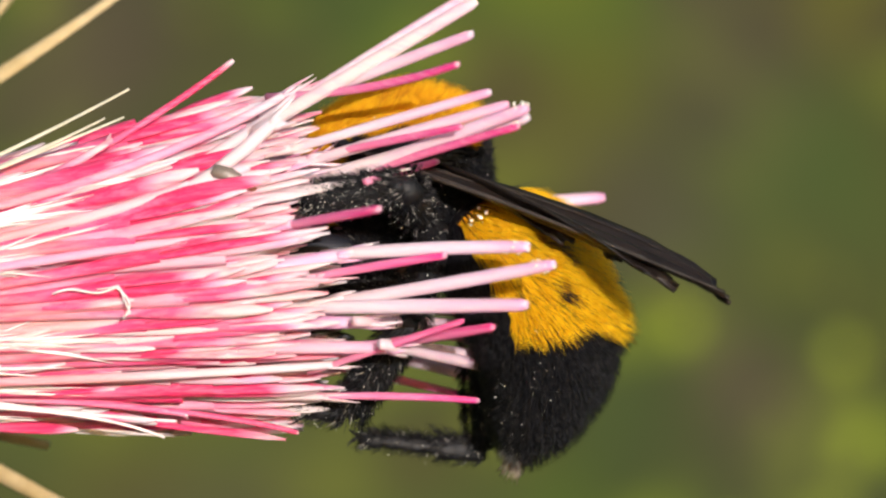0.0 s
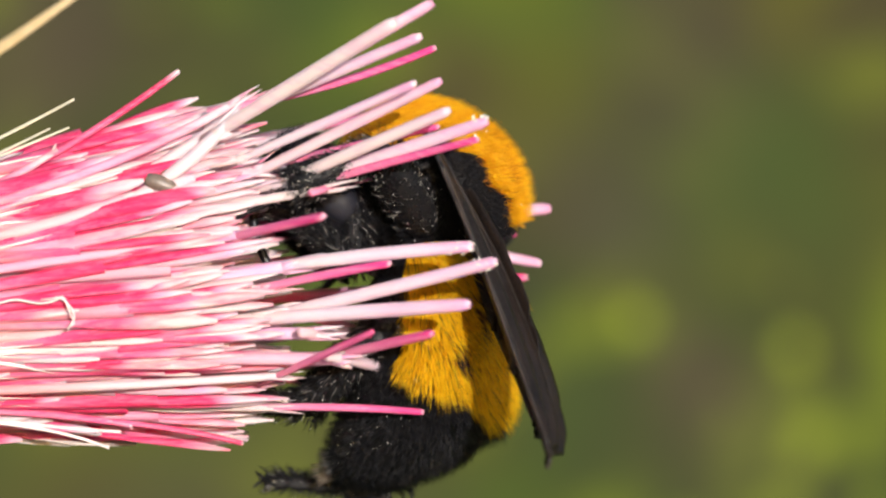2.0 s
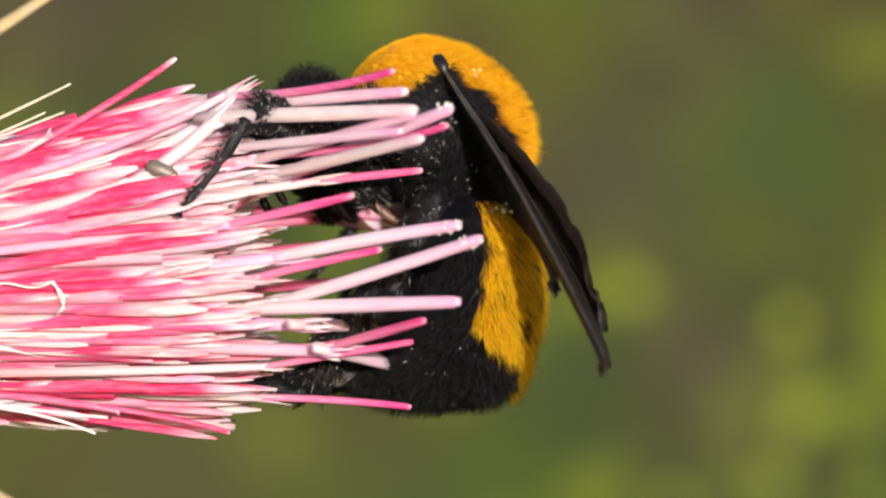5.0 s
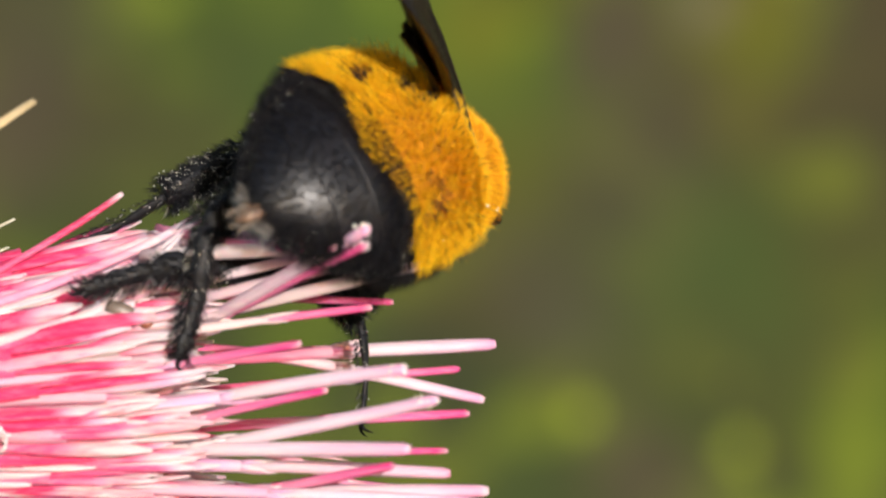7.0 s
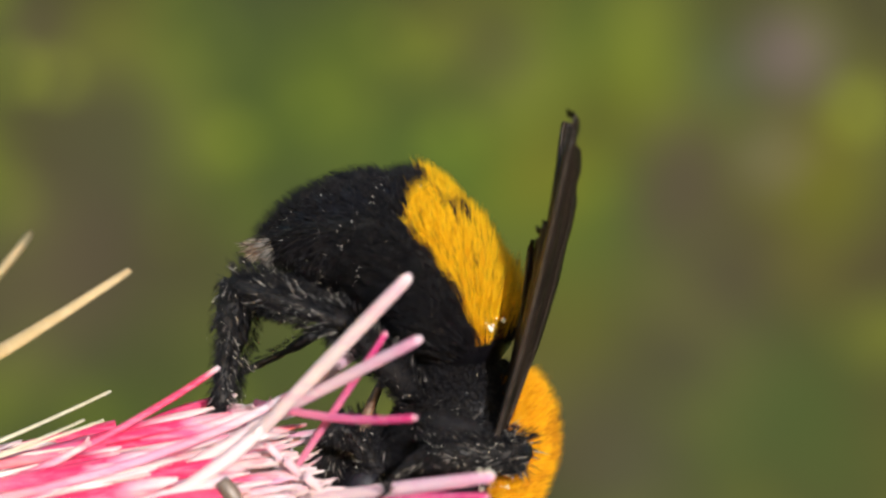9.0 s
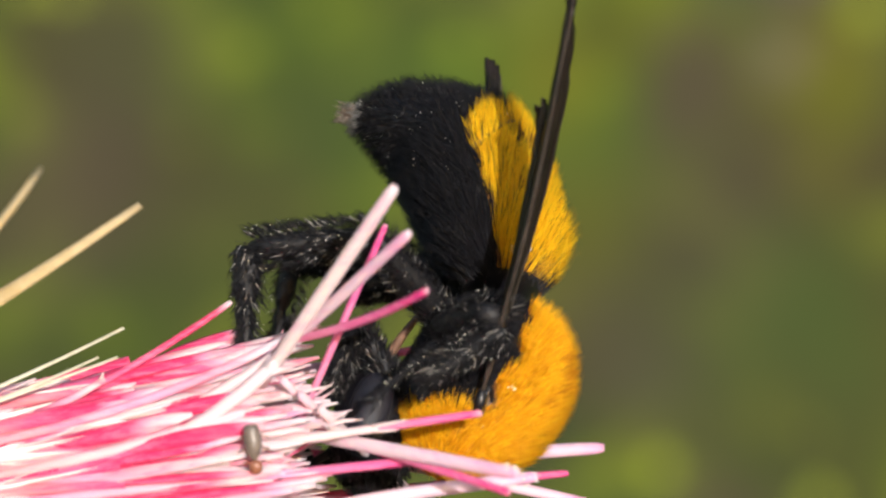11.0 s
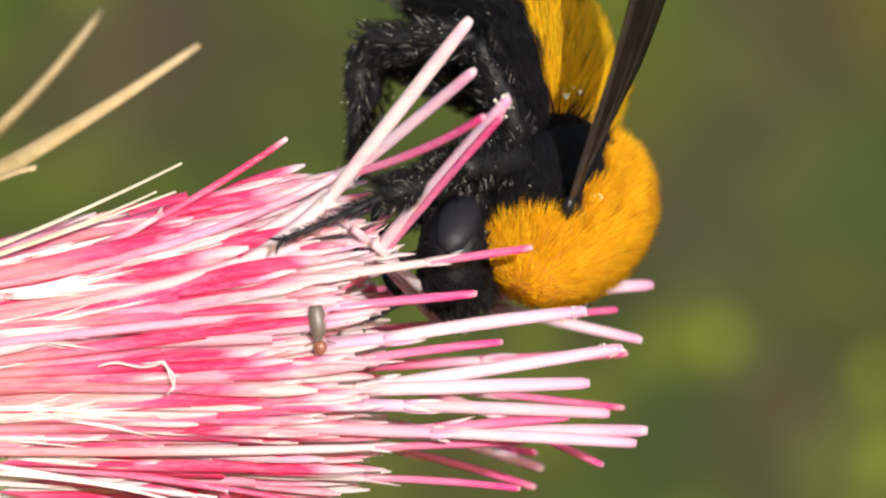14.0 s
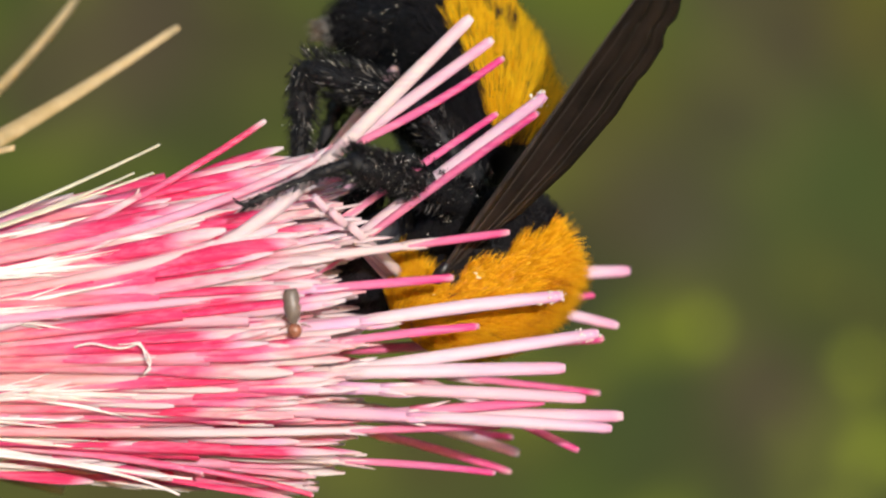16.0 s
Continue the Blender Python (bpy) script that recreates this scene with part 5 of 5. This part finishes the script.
    step("middle_left", bee_rows, [
        (0, -11.25, -6, -1.2), (0.5, -11.36, -6, -1.2), (1, -10.75, -6, -1.01), (1.5, -9.3, -6.5, -1.0), (2, -8.9, -6.5, -1.7), (2.5, -9.0, -6.5, 0.3), (3, -8.3, -7, 2.4), (3.5, -8.6, -7, 2.2), (6, -7.4, -7.5, 0.9), (6.5, -11.28, -2, 4.36), (7, -12.16, -2, 4.28), (7.5, -11.59, 2, 5.12), (8, -12.59, 5, 4.88), (9, -8.82, 6, 6.8), (12, -7.84, 6, 4.89), (14, -7.02, 6, 0.03), (16, -7.02, 6, -1.85)], pole=(0.3, 0.8, 0.9), lifts=[(0, 1, -0.1, 0.07), (1.5, 1, -0.1, 0.1), (2, 0.93, -0.1, 0.35), (3, 0.8, -0.2, 0.57), (3.5, 0.8, -0.2, 0.57), (6, 0.5, -0.1, 0.85), (7, 0.8, -0.1, 0.4), (16, 0.8, -0.1, 0.5)], poles=[(0, 0.1, -1, 0.25), (1.5, 0, -1, 0.3), (2, 0, -0.6, 0.8), (3, -0.1, -0.3, 1), (6, -0.2, -0.3, 1), (7, 0.2, 0.2, 1), (16, 0.2, 0.3, 1)])
    step("hind_left", bee_rows, [
        (0, -10.9, -2.5, -10.9), (0.5, -10.9, -2.5, -10.6), (1, -10.8, -2.5, -10.6), (1.5, -10.6, -2.5, -10.3), (2, -10.2, -2.5, -10.1), (2.5, -9.9, -2.5, -10.4), (3, -9.9, -2.5, -9.9), (3.5, -10.6, -2.5, -9.9), (6, -8.2, -3, -8.6), (6.5, -4.60, -8.5, -0.63), (7, -6.40, -8.5, -1.72), (7.5, -7.51, -4, 2.87), (8, -9.78, 3, 4.6), (8.5, -9.6, 4, 3.2), (9, -9.4, 5, 4.4), (9.5, -9.2, 5, 3.6), (12, -6.61, 6, 3.2), (14, -5.72, 6, 5.35), (16, -7.02, 6, 4.42)], lifts=[(0, 1, 0, -0.2), (6, 1, 0, -0.2), (6.5, 0.5, 0, 0.85), (7, 0.17, -0.1, 0.97), (16, 0.2, 0, 1)], poles=[(0, 0.5, -1, 0.3), (6, 0.5, -1, 0.3), (6.5, -0.4, -0.2, 1), (7, -0.7, -0.2, 0.7), (7.5, -0.6, -0.2, 0.8), (8, 0, 0.5, 1), (16, 0, 0.5, 1)])
    step("middle_right", bee_rows, [
        (0, -4.66, 6.00, -7.11), (3.5, -3.48, 6.00, -5.60), (6, -2.08, 6.00, -4.03), (6.5, 1.22, 4.00, -4.31), (7, 2.99, 0.00, -5.09), (7.5, 2.26, -1.00, -4.39), (8, 0.95, -5.00, -1.82), (8.5, 0.53, -10.00, -5.71), (9, -0.54, -10.00, 0.73), (9.5, -0.86, -10.00, -0.20), (12, -2.53, -10.00, 0.10), (12.5, -8.43, -10.00, 0.32), (13, -7.11, -10.00, 4.65), (13.5, -8.18, -10.00, 1.28), (14, -10.56, -10.00, 0.96), (14.5, -9.44, -10.00, 1.23), (15, -8.95, -10.00, 2.86), (15.5, -12.29, -10.00, 1.05), (16, -10.11, -10.00, 2.32)], lifts=[(0, 0.46, 0.01, 0.71), (0.5, 0.43, 0.00, 0.74), (1, 0.53, 0.02, 0.67), (1.5, 0.66, 0.01, 0.57), (2, 0.65, -0.01, 0.52), (2.5, 0.63, -0.04, 0.43), (3, 0.52, -0.00, 0.69), (3.5, 0.54, 0.01, 0.68), (6, 0.58, 0.09, 0.63), (6.25, 0.43, -0.19, 0.37), (6.5, 0.25, -0.20, 0.53), (7, -0.00, 0.16, 0.61), (7.5, -0.05, 0.15, 0.62), (7.6, -0.00, 0.09, 0.63), (7.8, 0.15, -0.01, 0.66), (8, 0.17, 0.14, 0.62), (8.5, 0.06, 0.29, 0.52), (9, 0.20, 0.51, 0.19), (9.5, 0.12, 0.51, 0.21), (12, 0.36, 0.39, 0.45), (12.5, 0.54, 0.28, 0.35), (13, 0.44, 0.38, -0.01), (13.5, 0.48, 0.34, 0.15), (14, 0.90, -0.10, 0.42), (14.5, 0.90, -0.10, 0.42), (15, 0.90, -0.10, 0.42), (15.5, 0.90, -0.10, 0.42), (16, 0.90, -0.10, 0.42)], poles=[(0, -0.22, 0.97, 0.60), (0.5, -0.23, 0.97, 0.60), (1, -0.11, 0.97, 0.62), (1.5, 0.03, 0.93, 0.69), (2, -0.02, 1.02, 0.56), (2.5, -0.22, 1.05, 0.44), (3, -0.07, 0.97, 0.62), (3.5, -0.05, 0.97, 0.62), (6, 0.06, 1.08, 0.42), (6.25, -0.60, -0.30, -0.40), (6.5, -0.60, -0.30, -0.40), (7, -0.60, -0.30, -0.40), (7.5, -0.60, -0.30, -0.40), (7.6, -0.60, -0.30, -0.40), (7.8, 0.35, -0.97, -0.53), (8, 0.48, -0.94, -0.48), (8.5, 0.33, -1.00, -0.47), (9, 0.26, -1.01, -0.50), (9.5, 0.19, -1.03, -0.49), (12, 0.16, -1.09, 0.36), (12.5, 0.01, -1.12, 0.28), (13, -0.32, -1.10, 0.15), (13.5, -0.28, -1.12, 0.12), (14, 0.19, -1.09, 0.35), (14.5, 0.14, -1.08, 0.39), (15, -0.02, -1.11, 0.33), (15.5, -0.05, -1.11, 0.32), (16, -0.32, -1.10, 0.18)])
    step("hind_right", bee_rows, [
        (0, -3.38, 4, -13.85), (0.5, -3.18, 4, -13.48), (1, -3.07, 4, -14.05), (1.5, -2.49, 4, -12.86), (2, -5.71, 4, -15.51), (2.5, -5.75, 4, -12.1), (3, -5.83, 4, -11.71), (3.5, -5.83, 4, -12.04), (6, -2.09, 4, -8.98), (6.5, -1.24, 0, -8.15), (7, -13.08, -9.3, 1.29), (7.5, -7.9, -10, 2.5), (8, -13.87, -5, 8.52), (8.5, -13.20, -4, 1.16), (9, -9.43, -3, 4.88), (9.5, -9.83, -3, 3.65), (12, -7.98, -2, 3.49), (12.5, -6.42, 0, 4.77), (13, -7.56, 2, 4.99), (13.5, -4.82, 2, 5.48), (14, -5.92, 2, 5.43), (14.5, -6.35, 2, 5.75), (15, -7.05, 2, 5.69), (15.5, -8.1, 2, 4.17), (16, -7.86, 1, 3.26)], pole=(-0.5, 1, 0.3), lifts=[(0, 1, 0, -0.2), (6.5, 1, 0, 0), (8, 0.4, 0, 0.7), (9, 0.1, 0, 1), (16, 0.05, 0, 1)])
    step("front_left", bee_rows, rest=(7.0, 2.4, -7.6), pole=(-0.3, 0.5, -1.0))
    step("front_right", bee_rows, rest=(7.0, 2.6, -7.8), pole=(-0.3, 0.5, -1.0))
    walk(beetle, [
        (0, stance((-9.81, -7.2, 0.59), (0.9, 0, -0.4), (0, -1, 0))),
        (3.5, stance((-10.56, -7.2, 0.75), (0.9, 0, -0.4), (0, -1, 0))),
        (6, stance((-9.52, -7.2, 0.7), (0.9, 0, -0.4), (0, -1, 0))),
        (8.5, stance((-8.85, -7.2, 0.28), (0.9, 0, -0.4), (0, -1, 0))),
        (9.5, stance((-8.36, -8.8, 0.04), (0.1, 0, -1), (0, -1, 0))),
        (12, stance((-8.17, -8.8, -0.74), (0.1, 0, -1), (0, -1, 0))),
        (12.5, stance((-7.77, -8.8, -1.06), (0.1, 0, -1), (0, -1, 0))),
        (13, stance((-7.76, -8.8, -2.97), (0.1, 0, -1), (0, -1, 0))),
        (16, stance((-7.86, -8.8, -3.08), (0.1, 0, -1), (0, -1, 0))),
    ])
    sway("up_white", (0.706, 0.085, 0.703), [
        (0, 0.875, -0.171, 0.452), (0.5, 0.77, -0.463, 0.44), (1, 0.655, -0.686, 0.317), (1.5, 0.683, -0.583, 0.44), (2, 0.757, -0.517, 0.4), (2.5, 0.766, -0.532, 0.36),
        (3, 0.865, -0.462, 0.198), (3.5, 0.809, -0.584, 0.072), (6, 0.923, -0.383, 0.018), (6.5, 0.861, -0, 0.509), (7, 0.856, -0.517, 0.017), (7.5, 0.656, -0.733, -0.18),
        (8, 0.588, -0.721, 0.365), (8.5, 0.42, -0.495, 0.761), (9, 0.615, -0.474, 0.63), (9.5, 0.457, -0.383, 0.803), (12, 0.498, -0.606, 0.62), (12.5, 0.445, -0.669, 0.595),
        (13, 0.357, -0.606, 0.711), (13.5, 0.476, -0.616, 0.627), (14, 0.612, -0.233, 0.755), (14.5, 0.493, -0, 0.87), (15, 0.449, -0.233, 0.862), (15.5, 0.541, -0, 0.841),
        (16, 0.705, -0.12, 0.699),
    ])
    sway("up_back", (0.621, 0.081, 0.78), [
        (0, 0.836, 0.261, 0.483), (0.5, 0.841, 0, 0.542), (1, 0.81, 0.471, 0.349), (1.5, 0.879, 0.096, 0.468), (2, 0.885, 0, 0.465), (2.5, 0.867, 0.407, 0.287),
        (3, 0.794, 0.608, -0.002), (3.5, 0.787, 0.613, -0.063), (6, 1, 0, -0.029), (6.5, 0.873, 0, 0.487), (7, 0.713, 0.696, 0.082), (7.5, 0.099, 0.983, 0.153),
        (8, 0.432, 0.831, 0.35), (8.5, 0.584, 0.777, 0.235), (9, 0.555, 0.694, 0.458), (9.5, 0.424, 0.814, 0.396), (12, 0.456, 0.55, 0.7), (12.5, 0.551, 0.016, 0.834),
        (13, 0.386, 0.667, 0.637), (13.5, 0.547, 0.243, 0.801), (14, 0.54, 0.491, 0.683), (14.5, 0.426, 0.587, 0.688), (15, 0.495, 0.548, 0.675), (15.5, 0.829, 0.186, 0.527),
        (16, 0.621, 0.116, 0.775),
    ])
    sway("up_pink", (0.88, 0.092, 0.467), [
        (0, 0.811, -0.581, 0.071), (0.5, 0.796, -0.597, 0.096), (1, 0.803, -0.59, 0.09), (1.5, 0.971, -0, 0.239), (2, 0.972, -0.08, 0.22), (2.5, 0.791, -0.6, 0.116),
        (3, 0.81, -0.585, -0.044), (3.5, 0.778, -0.627, 0.048), (6, 0.787, -0.609, 0.097), (6.5, 0.739, -0.438, 0.512), (7, 0.737, -0.667, -0.108), (7.5, 0.767, -0.616, -0.179),
        (8, 0.599, -0.741, 0.303), (8.5, 0.604, -0.775, 0.184), (9, 0.655, -0.752, -0.071), (9.5, 0.646, -0.74, 0.19), (12, 0.661, -0.723, 0.201), (12.5, 0.684, -0.709, 0.17),
        (13, 0.694, -0.655, 0.3), (13.5, 0.687, -0.69, 0.227), (14, 0.683, -0.689, 0.243), (14.5, 0.796, -0, 0.606), (15, 0.791, -0.107, 0.602), (15.5, 0.807, -0.21, 0.551),
        (16, 0.879, -0.117, 0.463),
    ])
    sway("up_red", (0.824, -0.1, 0.558), [
        (0, 0.787, -0.609, 0.104), (0.5, 0.789, -0.605, 0.107), (1, 0.812, -0.57, 0.128), (1.5, 0.941, -0.309, 0.138), (2, 0.954, -0.249, 0.167), (2.5, 0.891, -0.374, 0.257),
        (3, 0.807, -0.59, -0.003), (3.5, 0.826, -0.557, -0.081), (6, 0.773, -0.615, 0.154), (6.5, 0.905, -0.351, 0.242), (7, 0.999, -0, -0.043), (7.5, 0.978, -0.195, -0.069),
        (8, 0.645, -0.621, 0.446), (8.5, 0.338, -0.613, 0.714), (9, 0.465, -0.558, 0.688), (9.5, 0.31, -0.324, 0.894), (12, 0.444, -0, 0.896), (12.5, 0.418, -0, 0.909),
        (13, 0.336, -0, 0.942), (13.5, 0.423, -0, 0.906), (14, 0.75, -0.056, 0.659), (14.5, 0.781, -0, 0.624), (15, 0.761, -0, 0.648), (15.5, 0.759, -0.279, 0.588),
        (16, 0.825, -0.068, 0.561),
    ])
    sway("up_lilac", (0.792, -0.149, 0.592), [
        (0, 0.832, -0.496, 0.249), (0.5, 0.815, -0.518, 0.261), (1, 0.837, -0.489, 0.244), (1.5, 0.851, -0.471, 0.234), (2, 0.887, -0.393, 0.245), (2.5, 0.756, -0.461, 0.464),
        (3, 0.786, -0.549, 0.283), (3.5, 0.832, -0.507, 0.224), (6, 0.726, -0.612, 0.314), (6.5, 0.721, -0.611, 0.326), (7, 0.642, -0.684, 0.348), (7.5, 0.712, -0.623, 0.324),
        (8, 0.588, -0.556, 0.587), (8.5, 0.745, -0.666, 0.045), (9, 0.734, -0.672, 0.097), (9.5, 0.782, -0.623, 0.001), (12, 0.758, -0.628, -0.177), (12.5, 0.677, -0.736, -0.028),
        (13, 0.675, -0.738, -0.023), (13.5, 0.432, -0.792, 0.431), (14, 0.569, -0.526, 0.632), (14.5, 0.65, -0.44, 0.62), (15, 0.576, -0.491, 0.654), (15.5, 0.63, -0, 0.776),
        (16, 0.795, -0.11, 0.597),
    ])
    sway("up_rose", (0.817, -0.156, 0.555), [
        (0, 0.798, -0.571, 0.192), (0.5, 0.781, -0.591, 0.204), (1, 0.805, -0.564, 0.187), (1.5, 0.818, -0.547, 0.175), (2, 0.855, -0.483, 0.187), (2.5, 0.719, -0.556, 0.417),
        (3, 0.761, -0.607, 0.23), (3.5, 0.799, -0.578, 0.165), (6, 0.719, -0.64, 0.269), (6.5, 0.715, -0.639, 0.284), (7, 0.624, -0.721, 0.301), (7.5, 0.704, -0.652, 0.281),
        (8, 0.558, -0.613, 0.559), (8.5, 0.726, -0.687, -0.029), (9, 0.717, -0.696, 0.026), (9.5, 0.766, -0.639, -0.071), (12, 0.727, -0.635, -0.26), (12.5, 0.641, -0.758, -0.118),
        (13, 0.64, -0.76, -0.114), (13.5, 0.382, -0.842, 0.382), (14, 0.529, -0.604, 0.596), (14.5, 0.61, -0.541, 0.579), (15, 0.532, -0.581, 0.615), (15.5, 0.594, -0.298, 0.748),
        (16, 0.762, -0.333, 0.555),
    ])
    sway("up_cream", (0.799, 0.043, 0.599), [
        (0, 0.857, -0.444, 0.262), (0.5, 0.796, -0.544, 0.267), (1, 0.743, -0.64, 0.193), (1.5, 0.839, -0.427, 0.337), (2, 0.872, -0.383, 0.306), (2.5, 0.791, -0.565, 0.235),
        (3, 0.851, -0.52, 0.075), (3.5, 0.796, -0.603, 0.053), (6, 0.864, -0.5, 0.049), (6.5, 0.853, -0, 0.521), (7, 0.79, -0.611, -0.044), (7.5, 0.723, -0.666, -0.183),
        (8, 0.608, -0.725, 0.323), (8.5, 0.521, -0.681, 0.516), (9, 0.66, -0.675, 0.329), (9.5, 0.549, -0.652, 0.523), (12, 0.599, -0.672, 0.436), (12.5, 0.589, -0.705, 0.396),
        (13, 0.547, -0.65, 0.528), (13.5, 0.601, -0.664, 0.445), (14, 0.626, -0.607, 0.49), (14.5, 0.66, -0.131, 0.74), (15, 0.628, -0.284, 0.725), (15.5, 0.687, -0.208, 0.696),
        (16, 0.801, -0.166, 0.574),
    ])
    sway("up_blush", (0.980, -0.161, 0.121), [
        (0, 0.903, -0.381, 0.201), (1.5, 0.903, -0.381, 0.201), (2, 0.851, -0.376, 0.367), (2.5, 0.774, -0.359, 0.522), (3, 0.777, -0.513, 0.364), (3.5, 0.743, -0.643, 0.188), (6, 0.743, -0.643, 0.188), (7, 0.903, -0.381, 0.201), (8, 0.405, 0.810, -0.425), (16, 0.405, 0.810, -0.425),
    ])
    sway("up_pearl", (0.980, -0.161, 0.121), [
        (0, 0.903, -0.381, 0.201), (1.5, 0.903, -0.381, 0.201), (2, 0.787, -0.546, 0.286), (2.5, 0.634, -0.686, 0.357), (3, 0.662, -0.707, 0.251), (3.5, 0.681, -0.719, 0.141), (6, 0.681, -0.719, 0.141), (7, 0.903, -0.381, 0.201), (8, 0.373, 0.850, -0.373), (16, 0.373, 0.850, -0.373),
    ])
    sway("up_shell", (0.980, -0.161, 0.121), [
        (0, 0.903, -0.381, 0.201), (1.5, 0.903, -0.381, 0.201), (2, 0.811, -0.505, 0.295), (2.5, 0.693, -0.612, 0.380), (3, 0.738, -0.638, 0.220), (3.5, 0.761, -0.646, 0.053), (6, 0.761, -0.646, 0.053), (7, 0.903, -0.381, 0.201), (8, 0.423, 0.766, -0.484), (16, 0.423, 0.766, -0.484),
    ])
    sway("c", (0.99, 0.05, 0.128), [
        (0, 0.924, -0.382, -0.007), (0.5, 0.908, -0.419, 0.015), (1, 0.906, -0.422, -0.009), (1.5, 0.889, -0.458, -0.026), (2, 0.919, -0.39, 0.056), (2.5, 0.914, -0.402, 0.059), (3, 0.923, -0.37, 0.104), (3.5, 0.92, -0.378, 0.107), (6, 0.89, -0.423, 0.17), (7, 0.878, -0.459, 0.132), (7.5, 0.851, -0.506, 0.145), (8.5, 0.99, 0.05, 0.128), (16, 0.99, 0.05, 0.128),
    ])
    sway("e", (0.989, 0.041, 0.14), [
        (0, 0.885, -0.451, 0.111), (0.5, 0.898, -0.43, 0.095), (1, 0.899, -0.434, 0.061), (1.5, 0.888, -0.452, 0.084), (2, 0.874, -0.454, 0.172), (2.5, 0.909, -0.401, 0.113), (3, 0.861, -0.457, 0.224), (3.5, 0.864, -0.448, 0.229), (6, 0.845, -0.461, 0.271), (7, 0.874, -0.452, 0.178), (7.5, 0.87, -0.459, 0.18), (8.5, 0.989, 0.041, 0.14), (16, 0.989, 0.041, 0.14),
    ])
    sway("f", (0.998, 0.052, 0.019), [
        (0, 0.912, -0.409, -0.029), (0.5, 0.926, -0.376, -0.041), (1, 0.934, -0.353, -0.058), (1.5, 0.9, -0.434, -0.044), (2, 0.903, -0.43, 0.026), (2.5, 0.922, -0.383, -0.052), (3, 0.9, -0.436, 0.026), (3.5, 0.903, -0.429, 0.04), (6, 0.905, -0.426, 0.01), (7, 0.903, -0.43, 0.003), (7.5, 0.898, -0.441, 0.007), (8.5, 0.998, 0.052, 0.019), (16, 0.998, 0.052, 0.019),
    ])
    sway("s", (0.994, -0.078, 0.076), [
        (0, 0.742, -0.664, 0.094), (0.5, 0.741, -0.665, 0.094), (1, 0.755, -0.65, 0.086), (1.5, 0.696, -0.712, 0.099), (2, 0.698, -0.703, 0.138), (2.5, 0.735, -0.669, 0.107), (3, 0.682, -0.701, 0.208), (3.5, 0.716, -0.672, 0.189), (6, 0.729, -0.649, 0.218), (8.5, 0.994, -0.078, 0.076), (16, 0.994, -0.078, 0.076),
    ])
    sway("k", (0.998, 0.064, 0.024), [
        (0, 0.878, -0.405, 0.254), (0.5, 0.89, -0.374, 0.262), (1, 0.906, -0.414, 0.092), (1.5, 0.806, -0.584, 0.097), (2, 0.647, -0.712, 0.272), (2.5, 0.903, -0.42, 0.091), (3, 0.878, -0.457, 0.142), (3.5, 0.907, -0.403, 0.125), (6, 0.986, 0, 0.165), (8.5, 0.998, 0.064, 0.024), (16, 0.998, 0.064, 0.024),
    ])
    sway("d", (0.992, 0.044, 0.115), [
        (0, 0.918, -0.382, 0.11), (1, 0.917, -0.374, 0.141), (2, 0.917, -0.375, 0.138), (3, 0.92, -0.345, 0.189), (3.5, 0.927, -0.329, 0.181), (6, 0.9, -0.383, 0.21), (7, 0.89, -0.411, 0.197), (7.5, 0.869, -0.445, 0.216), (8.5, 0.992, 0.044, 0.115), (16, 0.992, 0.044, 0.115),
    ])
    sway("b", (0.996, 0.029, 0.084), [
        (0, 0.653, -0.754, 0.073), (1, 0.648, -0.754, 0.104), (2, 0.65, -0.752, 0.106), (2.5, 0.948, -0.261, 0.184), (3, 0.922, -0.332, 0.2), (3.5, 0.925, -0.329, 0.189), (6, 0.89, -0.403, 0.212), (7, 0.897, -0.42, 0.139), (8.5, 0.996, 0.029, 0.084), (16, 0.996, 0.029, 0.084),
    ])
    sway("a", (0.991, 0.0, 0.131), [
        (0, 0.55, 0.8, 0.15), (2, 0.55, 0.8, 0.15), (2.5, 0.98, 0, 0.197), (3, 0.999, 0, 0.044), (3.5, 0.999, 0, 0.055), (6, 0.995, 0, 0.1), (7, 0.994, 0, 0.109), (7.5, 0.997, 0, 0.075), (8.5, 0.991, 0, 0.131), (16, 0.991, 0, 0.131),
    ])
    sway("h", (0.985, 0.123, -0.122), [
        (0, 0.8, 0.6, -0.1), (1, 0.8, 0.6, -0.1), (2, 0.871, 0, -0.491), (2.5, 0.869, 0, -0.495), (3, 0.918, 0, -0.397), (3.5, 0.915, 0, -0.402), (6, 0.75, 0.65, 0.05), (8.5, 0.985, 0.123, -0.122), (16, 0.985, 0.123, -0.122),
    ])
    sway("l", (0.903, 0.0, -0.43), [
        (0, 0.8, 0.6, -0.1), (1, 0.8, 0.6, -0.1), (2, 0.641, 0, -0.767), (2.5, 0.602, 0, -0.798), (3, 0.758, 0, -0.652), (3.5, 0.755, 0, -0.655), (6, 0.75, 0.65, 0.05), (8.5, 0.903, 0, -0.43), (16, 0.903, 0, -0.43),
    ])
    sway("g", (0.998, -0.05, -0.044), [(0, 0.5, 0.85, -0.05), (6, 0.5, 0.85, -0.05), (7, 0.998, -0.05, -0.044), (16, 0.998, -0.05, -0.044)])
    sway("i", (0.995, -0.096, -0.003), [(0, 0.6, 0.8, -0.12), (6, 0.6, 0.8, -0.12), (7, 0.995, -0.096, -0.003), (16, 0.995, -0.096, -0.003)])
    sway("j", (0.997, -0.05, -0.058), [(0, 0.55, 0.82, -0.16), (6, 0.55, 0.82, -0.16), (7, 0.997, -0.05, -0.058), (16, 0.997, -0.05, -0.058)])


motions()
